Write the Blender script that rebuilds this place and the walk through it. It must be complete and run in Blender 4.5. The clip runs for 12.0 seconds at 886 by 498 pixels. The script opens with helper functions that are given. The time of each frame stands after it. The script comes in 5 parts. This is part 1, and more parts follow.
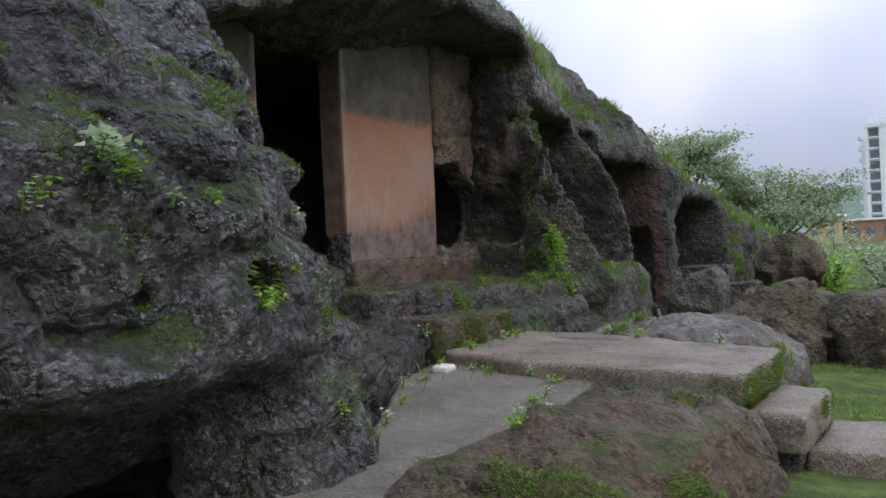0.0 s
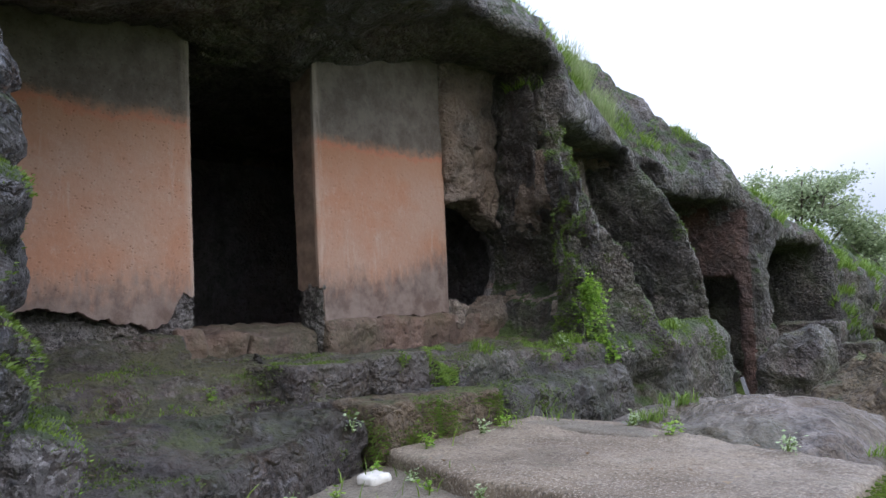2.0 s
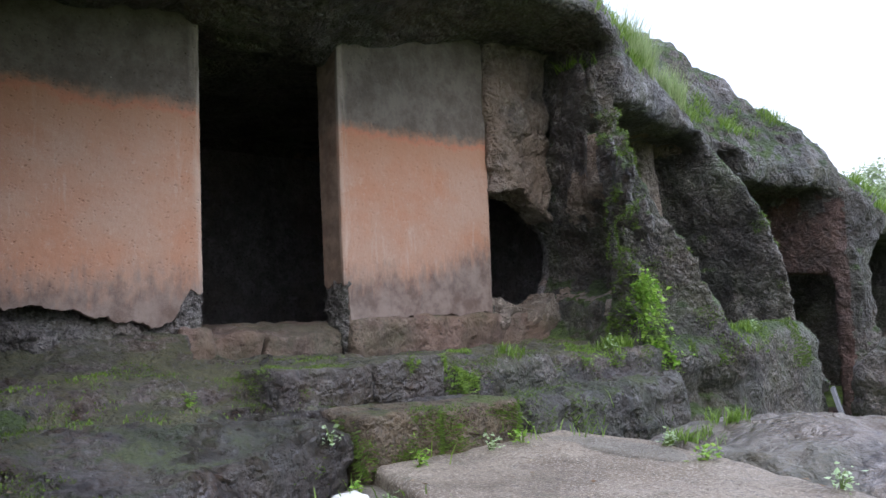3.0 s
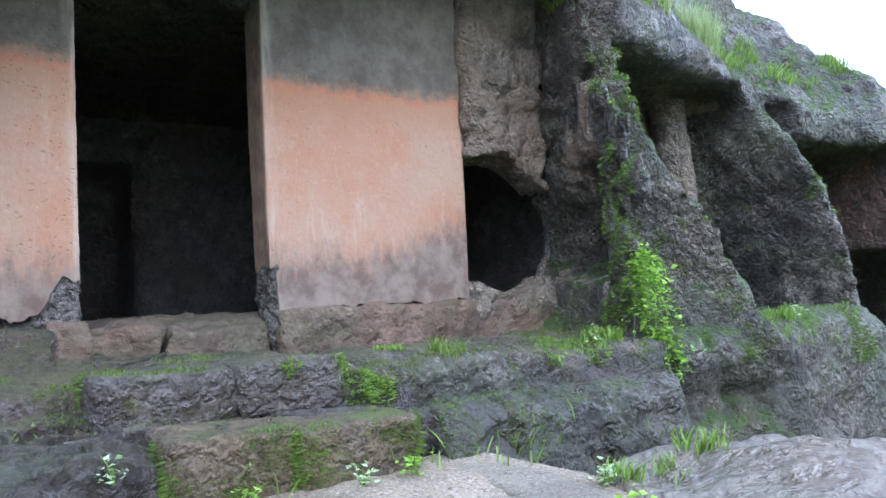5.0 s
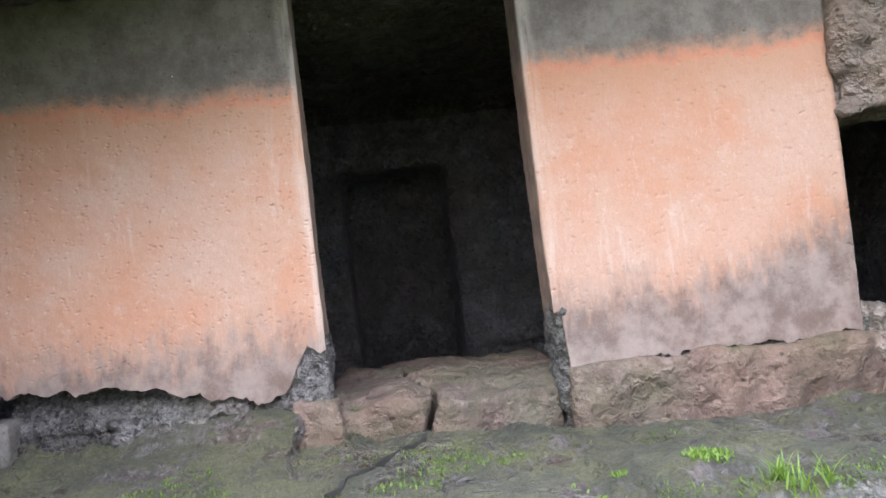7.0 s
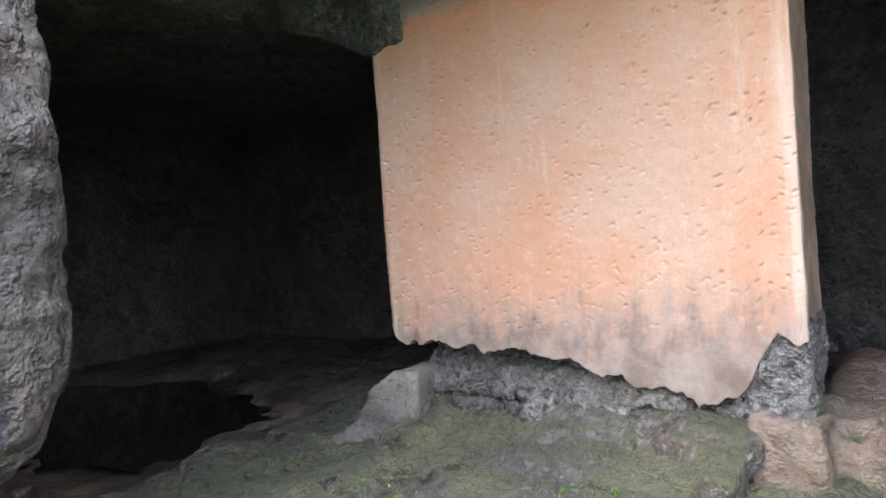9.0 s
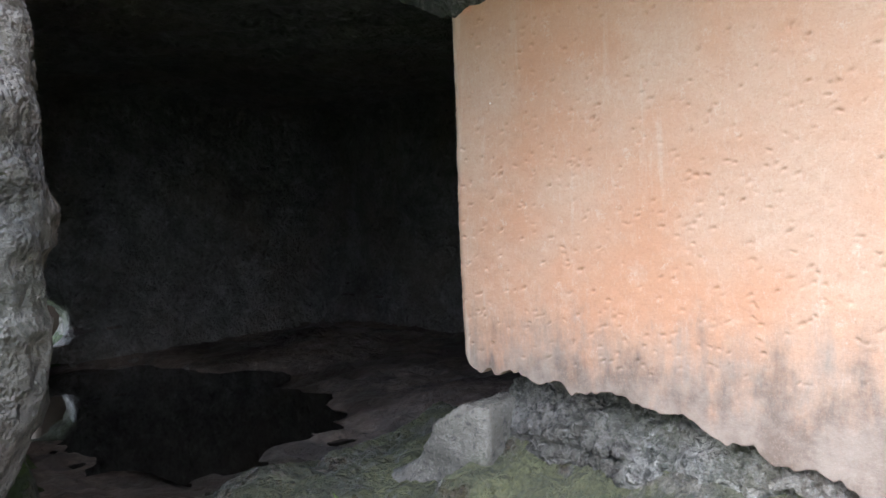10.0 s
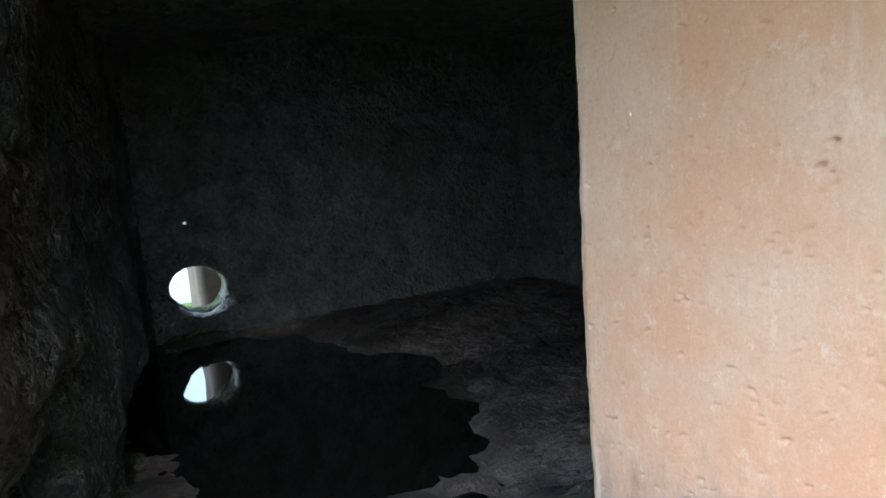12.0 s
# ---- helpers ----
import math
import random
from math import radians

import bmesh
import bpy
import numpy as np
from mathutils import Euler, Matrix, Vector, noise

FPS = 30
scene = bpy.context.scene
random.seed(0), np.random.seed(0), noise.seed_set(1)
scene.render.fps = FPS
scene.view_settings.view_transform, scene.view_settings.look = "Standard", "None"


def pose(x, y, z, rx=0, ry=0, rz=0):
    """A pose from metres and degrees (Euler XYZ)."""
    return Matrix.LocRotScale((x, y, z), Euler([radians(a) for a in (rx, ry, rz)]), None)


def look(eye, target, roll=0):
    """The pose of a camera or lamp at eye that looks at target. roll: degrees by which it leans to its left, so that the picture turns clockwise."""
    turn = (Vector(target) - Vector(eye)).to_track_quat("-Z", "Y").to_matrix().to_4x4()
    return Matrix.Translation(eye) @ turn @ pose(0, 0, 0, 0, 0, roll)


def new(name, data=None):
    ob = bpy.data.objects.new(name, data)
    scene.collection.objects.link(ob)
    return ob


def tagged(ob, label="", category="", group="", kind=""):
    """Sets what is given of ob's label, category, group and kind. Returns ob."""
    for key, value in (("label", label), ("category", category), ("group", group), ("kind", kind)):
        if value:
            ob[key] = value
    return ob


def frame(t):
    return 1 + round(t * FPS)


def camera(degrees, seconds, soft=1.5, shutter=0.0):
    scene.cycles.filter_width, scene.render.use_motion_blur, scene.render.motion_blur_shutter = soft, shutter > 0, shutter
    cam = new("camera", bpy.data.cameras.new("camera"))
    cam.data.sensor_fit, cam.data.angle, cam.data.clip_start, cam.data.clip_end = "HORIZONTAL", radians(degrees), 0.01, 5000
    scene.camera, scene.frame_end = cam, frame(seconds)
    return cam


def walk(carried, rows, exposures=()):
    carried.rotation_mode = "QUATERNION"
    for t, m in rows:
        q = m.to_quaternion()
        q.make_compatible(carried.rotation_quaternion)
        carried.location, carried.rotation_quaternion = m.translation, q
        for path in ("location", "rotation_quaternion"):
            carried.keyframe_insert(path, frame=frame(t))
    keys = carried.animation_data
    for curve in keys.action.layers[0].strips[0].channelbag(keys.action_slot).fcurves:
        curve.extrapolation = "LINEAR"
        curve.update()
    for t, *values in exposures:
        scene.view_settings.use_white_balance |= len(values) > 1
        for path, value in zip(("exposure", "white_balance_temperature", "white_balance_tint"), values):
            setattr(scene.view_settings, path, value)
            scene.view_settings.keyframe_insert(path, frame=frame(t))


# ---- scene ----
cam = camera(60.2, 12.0, 1.5)
METRES, EYE, TURN = 10.0, 1.5, 35.0
ROWS = [
    (0.0, 0.0, 0.0, 0.0, 0.01, 0.11, 2.67),
    (0.5, 0.0196, 0.0471, 0.0039, -1.18, -0.11, 3.11),
    (1.0, 0.0498, 0.0946, 0.0019, 0.38, -0.31, 3.55),
    (1.5, 0.0725, 0.1458, 0.0011, 0.53, 0.44, 2.49),
    (2.0, 0.1004, 0.189, -0.0012, 7.92, 4.4, 2.82),
    (2.5, 0.1281, 0.2249, -0.0017, 12.8, 5.13, 2.72),
    (4.5, 0.196, 0.3589, -0.0066, 19.82, 3.81, 2.87),
    (5.0, 0.2142, 0.4045, -0.0078, 21.98, 3.92, 3.07),
    (5.5, 0.2206, 0.4518, -0.0133, 27.85, 3.22, 1.61),
    (6.0, 0.2196, 0.5032, -0.0051, 37.97, 1.72, 0.84),
    (6.5, 0.209, 0.5431, 0.034, 48.55, 1.89, 6.61),
    (7.0, 0.1876, 0.5643, 0.0519, 51.68, 1.81, 6.65),
    (7.5, 0.1728, 0.5909, 0.0508, 61.01, 2.64, 6.34),
    (9.5, 0.0503, 0.6607, 0.0758, 96.14, -3.33, 3.57),
    (10.0, 0.0145, 0.6615, 0.0778, 99.57, -3.22, 2.58),
    (10.5, -0.0154, 0.6658, 0.0809, 102.83, -3.71, 2.54),
    (11.0, -0.0476, 0.6798, 0.0972, 107.34, -3.96, 3.4),
    (11.5, -0.0758, 0.6752, 0.1021, 112.05, -6.07, 4.04),
    (12.0, -0.1058, 0.6679, 0.1175, 115.4, -9.57, 4.42),
]
EXPOSURES = [
    (0.0, -0.22, 6050, 15), (1.0, 0.12, 5950, 14), (2.5, 0.45, 5950, 17), (4.5, 1.3, 5250, 11), (5.0, 1.4, 5250, 11), (5.5, 1.5, 5500, 11), (6.5, 1.75, 5800, 16),
    (7.5, 1.95, 5800, 15), (9.5, 2.25, 5850, 10), (12.0, 2.45, 5350, -2),
]
walk(cam, [(t, pose(0, 0, EYE, 0, 0, TURN) @ pose(METRES * x, METRES * y, METRES * z, 90 + pitch, roll, yaw)) for t, x, y, z, yaw, pitch, roll in ROWS], EXPOSURES)

# ---- world and sun: bright overcast monsoon sky ----
world = bpy.data.worlds.new("overcast_sky")
scene.world = world
world.use_nodes = True
wn = world.node_tree.nodes
wl = world.node_tree.links
wn.clear()
w_out = wn.new("ShaderNodeOutputWorld")
w_bg = wn.new("ShaderNodeBackground")
w_sky = wn.new("ShaderNodeTexSky")
w_sky.sky_type = "NISHITA"
w_sky.sun_disc = False
w_sky.sun_elevation = radians(42)
w_sky.sun_rotation = radians(108)
w_sky.dust_density = 3.0
w_dim = wn.new("ShaderNodeVectorMath")
w_dim.operation = "SCALE"
w_dim.inputs["Scale"].default_value = 0.12
w_tc = wn.new("ShaderNodeTexCoord")
w_noise = wn.new("ShaderNodeTexNoise")
w_noise.inputs["Scale"].default_value = 1.3
w_noise.inputs["Detail"].default_value = 4
w_ramp = wn.new("ShaderNodeMapRange")
w_ramp.inputs["From Min"].default_value = 0.3
w_ramp.inputs["From Max"].default_value = 0.65
w_ramp.inputs["To Min"].default_value = 0.75
w_ramp.inputs["To Max"].default_value = 0.95
w_mix = wn.new("ShaderNodeMix")
w_mix.data_type = "RGBA"
w_cloud = wn.new("ShaderNodeMix")
w_cloud.data_type = "RGBA"
w_cloud.inputs[6].default_value = (0.62, 0.72, 0.95, 1)
w_cloud.inputs[7].default_value = (1.15, 1.16, 1.2, 1)
w_veil = wn.new("ShaderNodeMapRange")
w_veil.inputs["From Min"].default_value = 0.38
w_veil.inputs["From Max"].default_value = 0.64
wl.new(w_noise.outputs["Fac"], w_veil.inputs["Value"])
wl.new(w_veil.outputs[0], w_cloud.inputs[0])
wl.new(w_cloud.outputs[2], w_mix.inputs[7])
wl.new(w_sky.outputs[0], w_dim.inputs[0])
wl.new(w_tc.outputs["Generated"], w_noise.inputs["Vector"])
wl.new(w_noise.outputs["Fac"], w_ramp.inputs["Value"])
wl.new(w_ramp.outputs[0], w_mix.inputs[0])
wl.new(w_dim.outputs[0], w_mix.inputs[6])
w_bg.inputs["Strength"].default_value = 1.25
w_sep = wn.new("ShaderNodeSeparateXYZ")
w_rise = wn.new("ShaderNodeMapRange")
w_rise.inputs["From Min"].default_value = 0.0
w_rise.inputs["From Max"].default_value = 1.0
w_rise.inputs["To Min"].default_value = 0.5
w_rise.inputs["To Max"].default_value = 2.1
w_dome = wn.new("ShaderNodeVectorMath")
w_dome.operation = "SCALE"
wl.new(w_tc.outputs["Generated"], w_sep.inputs[0])
wl.new(w_sep.outputs["Z"], w_rise.inputs["Value"])
wl.new(w_mix.outputs[2], w_dome.inputs[0])
wl.new(w_rise.outputs[0], w_dome.inputs["Scale"])
wl.new(w_dome.outputs[0], w_bg.inputs["Color"])
wl.new(w_bg.outputs[0], w_out.inputs["Surface"])

sun_data = bpy.data.lights.new("sun", "SUN")
sun_data.energy = 0.65
sun_data.angle = radians(40)
sun_data.color = (1.0, 0.98, 0.95)
sun = new("sun", sun_data)
sun.matrix_world = look((18, -2, 17), (0, 4, 0))

# ---- materials ----
def material(name):
    m = bpy.data.materials.new(name)
    m.use_nodes = True
    m.node_tree.nodes.clear()
    return m, m.node_tree


def node(tree, kind, **values):
    n = tree.nodes.new(kind)
    for key, value in values.items():
        socket = n.inputs[key.replace("_", " ")]
        if isinstance(value, bpy.types.NodeSocket):
            tree.links.new(value, socket)
        else:
            socket.default_value = value
    return n


def math_node(tree, op, a, b=0.0, clamp=False):
    n = tree.nodes.new("ShaderNodeMath")
    n.operation = op
    n.use_clamp = clamp
    for k, value in enumerate((a, b)):
        if isinstance(value, bpy.types.NodeSocket):
            tree.links.new(value, n.inputs[k])
        else:
            n.inputs[k].default_value = value
    return n.outputs[0]


def blend(tree, fac, a, b, mode="MIX"):
    n = tree.nodes.new("ShaderNodeMix")
    n.data_type = "RGBA"
    n.blend_type = mode
    for k, value in ((0, fac), (6, a), (7, b)):
        if isinstance(value, bpy.types.NodeSocket):
            tree.links.new(value, n.inputs[k])
        else:
            n.inputs[k].default_value = value if k == 0 else (*value, 1)
    return n.outputs[2]


def spread(tree, value, low, high, to_low=0.0, to_high=1.0):
    n = tree.nodes.new("ShaderNodeMapRange")
    n.interpolation_type = "SMOOTHSTEP"
    tree.links.new(value, n.inputs["Value"])
    for key, v in (("From Min", low), ("From Max", high), ("To Min", to_low), ("To Max", to_high)):
        if isinstance(v, bpy.types.NodeSocket):
            tree.links.new(v, n.inputs[key])
        else:
            n.inputs[key].default_value = v
    return n.outputs[0]


def grain(tree, place, scale, detail=4.0, rough=0.55, stretch=None):
    if stretch:
        mp = tree.nodes.new("ShaderNodeMapping")
        tree.links.new(place, mp.inputs["Vector"])
        mp.inputs["Scale"].default_value = stretch
        place = mp.outputs[0]
    return node(tree, "ShaderNodeTexNoise", Vector=place, Scale=scale, Detail=detail, Roughness=rough).outputs["Fac"]


def finish(tree, colour, roughness, height=None, strength=0.5, distance=0.02, metallic=0.0, specular=0.5):
    out = tree.nodes.new("ShaderNodeOutputMaterial")
    b = tree.nodes.new("ShaderNodeBsdfPrincipled")
    for key, value in (("Base Color", colour), ("Roughness", roughness), ("Metallic", metallic), ("Specular IOR Level", specular)):
        if isinstance(value, bpy.types.NodeSocket):
            tree.links.new(value, b.inputs[key])
        else:
            b.inputs[key].default_value = (*value, 1) if key == "Base Color" else value
    if height is not None:
        bump = node(tree, "ShaderNodeBump", Strength=strength, Distance=distance, Height=height)
        tree.links.new(bump.outputs[0], b.inputs["Normal"])
    tree.links.new(b.outputs[0], out.inputs["Surface"])
    return b


def rock_material(name, dark, mid, light, moss=0.5, moss_slope=0.35, wet=0.0, bump=0.8, rust=0.25, moss_colour=(0.09, 0.14, 0.02), speck=0.55, film=0.5, stain=0.4):
    """Weathered basalt: mottled stone, pits, damp patches, moss where the stone faces up."""
    m, t = material(name)
    p = t.nodes.new("ShaderNodeTexCoord").outputs["Object"]
    geo = t.nodes.new("ShaderNodeNewGeometry")
    sep = t.nodes.new("ShaderNodeSeparateXYZ")
    t.links.new(geo.outputs["Normal"], sep.inputs[0])
    up = sep.outputs["Z"]
    big, med, fine = grain(t, p, 0.9, 3), grain(t, p, 4.5, 5, 0.65), grain(t, p, 26, 6, 0.7)
    lich = grain(t, p, 9, 6, 0.75)
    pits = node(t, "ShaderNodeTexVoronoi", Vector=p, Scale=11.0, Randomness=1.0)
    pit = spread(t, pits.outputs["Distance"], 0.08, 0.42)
    colour = blend(t, spread(t, med, 0.32, 0.62), dark, mid)
    colour = blend(t, spread(t, lich, 0.52, 0.72), colour, light)
    colour = blend(t, spread(t, big, 0.5, 0.7, 0, rust), colour, (0.16, 0.085, 0.05))
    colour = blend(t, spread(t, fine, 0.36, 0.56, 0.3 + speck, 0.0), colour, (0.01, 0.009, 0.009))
    colour = blend(t, spread(t, grain(t, p, 1.4, 4, 0.6), 0.4, 0.66, 0.0, film), colour, (0.085, 0.105, 0.042))
    colour = blend(t, spread(t, grain(t, p, 0.75, 5, 0.6), 0.42, 0.62, 0.0, 0.45), colour, tuple(c * k for c, k in zip(mid, (0.8, 0.62, 0.46))))
    colour = blend(t, spread(t, grain(t, p, 30, 6, 0.75), 0.55, 0.63, 0.0, speck), colour, light)
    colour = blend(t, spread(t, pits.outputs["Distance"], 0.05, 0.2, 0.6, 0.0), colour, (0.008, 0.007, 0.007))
    for size, force in ((14.0, 0.3), (38.0, 0.45)):
        chip = node(t, "ShaderNodeTexVoronoi", Vector=p, Scale=size)
        tone = t.nodes.new("ShaderNodeSeparateColor")
        t.links.new(chip.outputs["Color"], tone.inputs[0])
        colour = blend(t, spread(t, tone.outputs[0], 0.55, 1.0, 0.0, force * speck), colour, light)
        colour = blend(t, spread(t, tone.outputs[1], 0.6, 1.0, 0.0, force * speck), colour, tuple(0.4 * c for c in dark))
    colour = blend(t, spread(t, grain(t, p, 1.15, 6, 0.65), 0.45, 0.58, 0.0, stain), colour, (0.018, 0.015, 0.012))
    where = math_node(t, "ADD", math_node(t, "MULTIPLY", up, moss_slope), grain(t, p, 1.7, 6, 0.7))
    mossy = spread(t, math_node(t, "ADD", where, math_node(t, "MULTIPLY", grain(t, p, 22, 4, 0.7), 0.22)), 1.05 - 0.45 * moss, 1.17 - 0.45 * moss)
    green = blend(t, spread(t, grain(t, p, 3.1, 3), 0.35, 0.7), tuple(0.45 * c for c in moss_colour), moss_colour)
    green = blend(t, spread(t, grain(t, p, 60, 3), 0.3, 0.7, 0.5, 0.0), green, (0.015, 0.025, 0.006))
    colour = blend(t, mossy, colour, green)
    damp = spread(t, grain(t, p, 1.3, 3), 0.4, 0.62)
    rough = math_node(t, "SUBTRACT", 0.88, math_node(t, "MULTIPLY", damp, 0.5 * wet))
    rough = math_node(t, "MAXIMUM", rough, math_node(t, "MULTIPLY", mossy, 0.9))
    h = math_node(t, "ADD", math_node(t, "MULTIPLY", fine, 1.0), math_node(t, "MULTIPLY", pit, 0.35))
    h = math_node(t, "ADD", h, math_node(t, "MULTIPLY", lich, 0.8))
    h = math_node(t, "ADD", h, math_node(t, "MULTIPLY", grain(t, p, 75, 3), 0.25))
    strata = grain(t, p, 7, 5, 0.7, (0.5, 0.5, 2.6))
    h = math_node(t, "ADD", h, math_node(t, "MULTIPLY", strata, 0.5))
    big_pit = node(t, "ShaderNodeTexVoronoi", Vector=p, Scale=4.2)
    h = math_node(t, "ADD", h, math_node(t, "MULTIPLY", spread(t, big_pit.outputs["Distance"], 0.1, 0.3), 0.5))
    h = math_node(t, "ADD", h, math_node(t, "MULTIPLY", med, 0.6))
    ridge = math_node(t, "ABSOLUTE", math_node(t, "SUBTRACT", grain(t, p, 6.5, 4, 0.6), 0.5))
    h = math_node(t, "ADD", h, math_node(t, "MULTIPLY", spread(t, ridge, 0.0, 0.11), 0.7))
    finish(t, colour, rough, h, bump, 0.105, specular=0.35 + 0.3 * wet)
    return m


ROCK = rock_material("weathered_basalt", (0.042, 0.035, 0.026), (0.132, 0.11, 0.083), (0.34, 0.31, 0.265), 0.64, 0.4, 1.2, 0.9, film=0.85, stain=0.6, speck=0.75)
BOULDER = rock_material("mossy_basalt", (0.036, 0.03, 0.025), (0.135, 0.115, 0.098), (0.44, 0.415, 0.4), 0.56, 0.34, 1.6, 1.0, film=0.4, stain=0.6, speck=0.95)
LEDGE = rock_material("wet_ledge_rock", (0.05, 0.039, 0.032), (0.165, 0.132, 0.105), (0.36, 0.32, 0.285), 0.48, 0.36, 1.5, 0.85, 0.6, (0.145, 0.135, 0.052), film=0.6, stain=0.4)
EARTHY = rock_material("earthy_boulder_rock", (0.078, 0.057, 0.034), (0.185, 0.137, 0.077), (0.28, 0.225, 0.145), 0.47, 0.3, 0.6, 0.8, 0.6, (0.13, 0.165, 0.03), stain=0.15, film=0.2)
WETTOP = rock_material("rain_wet_rock", (0.075, 0.062, 0.046), (0.165, 0.138, 0.105), (0.29, 0.265, 0.235), 0.42, 0.15, 1.3, 0.6, speck=0.35, film=0.3, stain=0.15)
GROUND = rock_material("mossy_ground", (0.06, 0.055, 0.03), (0.11, 0.1, 0.05), (0.17, 0.145, 0.075), 0.95, 0.2, 0.2, 0.6, 0.3, (0.16, 0.24, 0.03), stain=0.1)
HALL = rock_material("brightened_hall_stone", (0.15, 0.145, 0.14), (0.27, 0.26, 0.25), (0.38, 0.37, 0.36), 0.0, 0.0, 0.6, 0.8, 0.15, speck=0.1, film=0.1, stain=0.2)
BROKEN = rock_material("broken_brown_stone", (0.17, 0.14, 0.112), (0.34, 0.285, 0.225), (0.45, 0.4, 0.33), 0.1, 0.2, 0.1, 0.8, 0.2, stain=0.05, speck=0.12, film=0.1)

EARTH_FLOOR = rock_material("trodden_hall_floor", (0.1, 0.078, 0.066), (0.2, 0.155, 0.13), (0.33, 0.28, 0.245), 0.0, 0.0, 1.0, 0.4, 0.3, speck=0.1, film=0.0, stain=0.7)
WET_SLOPE = rock_material("rain_washed_stone", (0.025, 0.02, 0.016), (0.08, 0.062, 0.048), (0.25, 0.225, 0.21), 0.4, 0.3, 1.7, 0.9, 0.8, (0.1, 0.12, 0.03), film=0.5, stain=0.4)
RED_STONE = rock_material("dark_reddish_stone", (0.035, 0.02, 0.015), (0.1, 0.055, 0.04), (0.16, 0.1, 0.08), 0.1, 0.2, 0.5, 0.6, 0.8, speck=0.2, film=0.1, stain=0.3)
INNER = rock_material("pale_brightened_stone", (0.12, 0.104, 0.088), (0.27, 0.235, 0.2), (0.42, 0.38, 0.34), 0.0, 0.0, 0.5, 1.0, 0.3, speck=0.25, film=0.25, stain=0.35)


def concrete_material(name, a, b, speck, wet):
    m, t = material(name)
    p = t.nodes.new("ShaderNodeTexCoord").outputs["Object"]
    colour = blend(t, spread(t, grain(t, p, 1.6, 5), 0.35, 0.65), a, b)
    colour = blend(t, spread(t, grain(t, p, 70, 4, 0.7), 0.5, 0.62, 0, 0.8), colour, speck)
    colour = blend(t, spread(t, grain(t, p, 42, 4, 0.7), 0.36, 0.48, 0.7, 0), colour, tuple(0.35 * c for c in a))
    colour = blend(t, spread(t, grain(t, p, 5, 5, 0.7), 0.55, 0.75, 0, 0.5), colour, (0.05, 0.06, 0.02))
    fine = grain(t, p, 55, 5, 0.7)
    wetness = spread(t, grain(t, p, 1.1, 3), 0.42, 0.6)
    rough = math_node(t, "SUBTRACT", 0.85, math_node(t, "MULTIPLY", wetness, wet))
    finish(t, colour, rough, math_node(t, "ADD", fine, grain(t, p, 14, 4)), 0.7, 0.03)
    return m


SLAB = concrete_material("old_concrete", (0.135, 0.102, 0.064), (0.235, 0.188, 0.128), (0.42, 0.36, 0.28), 0.4)
PATH = concrete_material("damp_concrete", (0.13, 0.108, 0.074), (0.2, 0.172, 0.126), (0.3, 0.27, 0.215), 0.5)


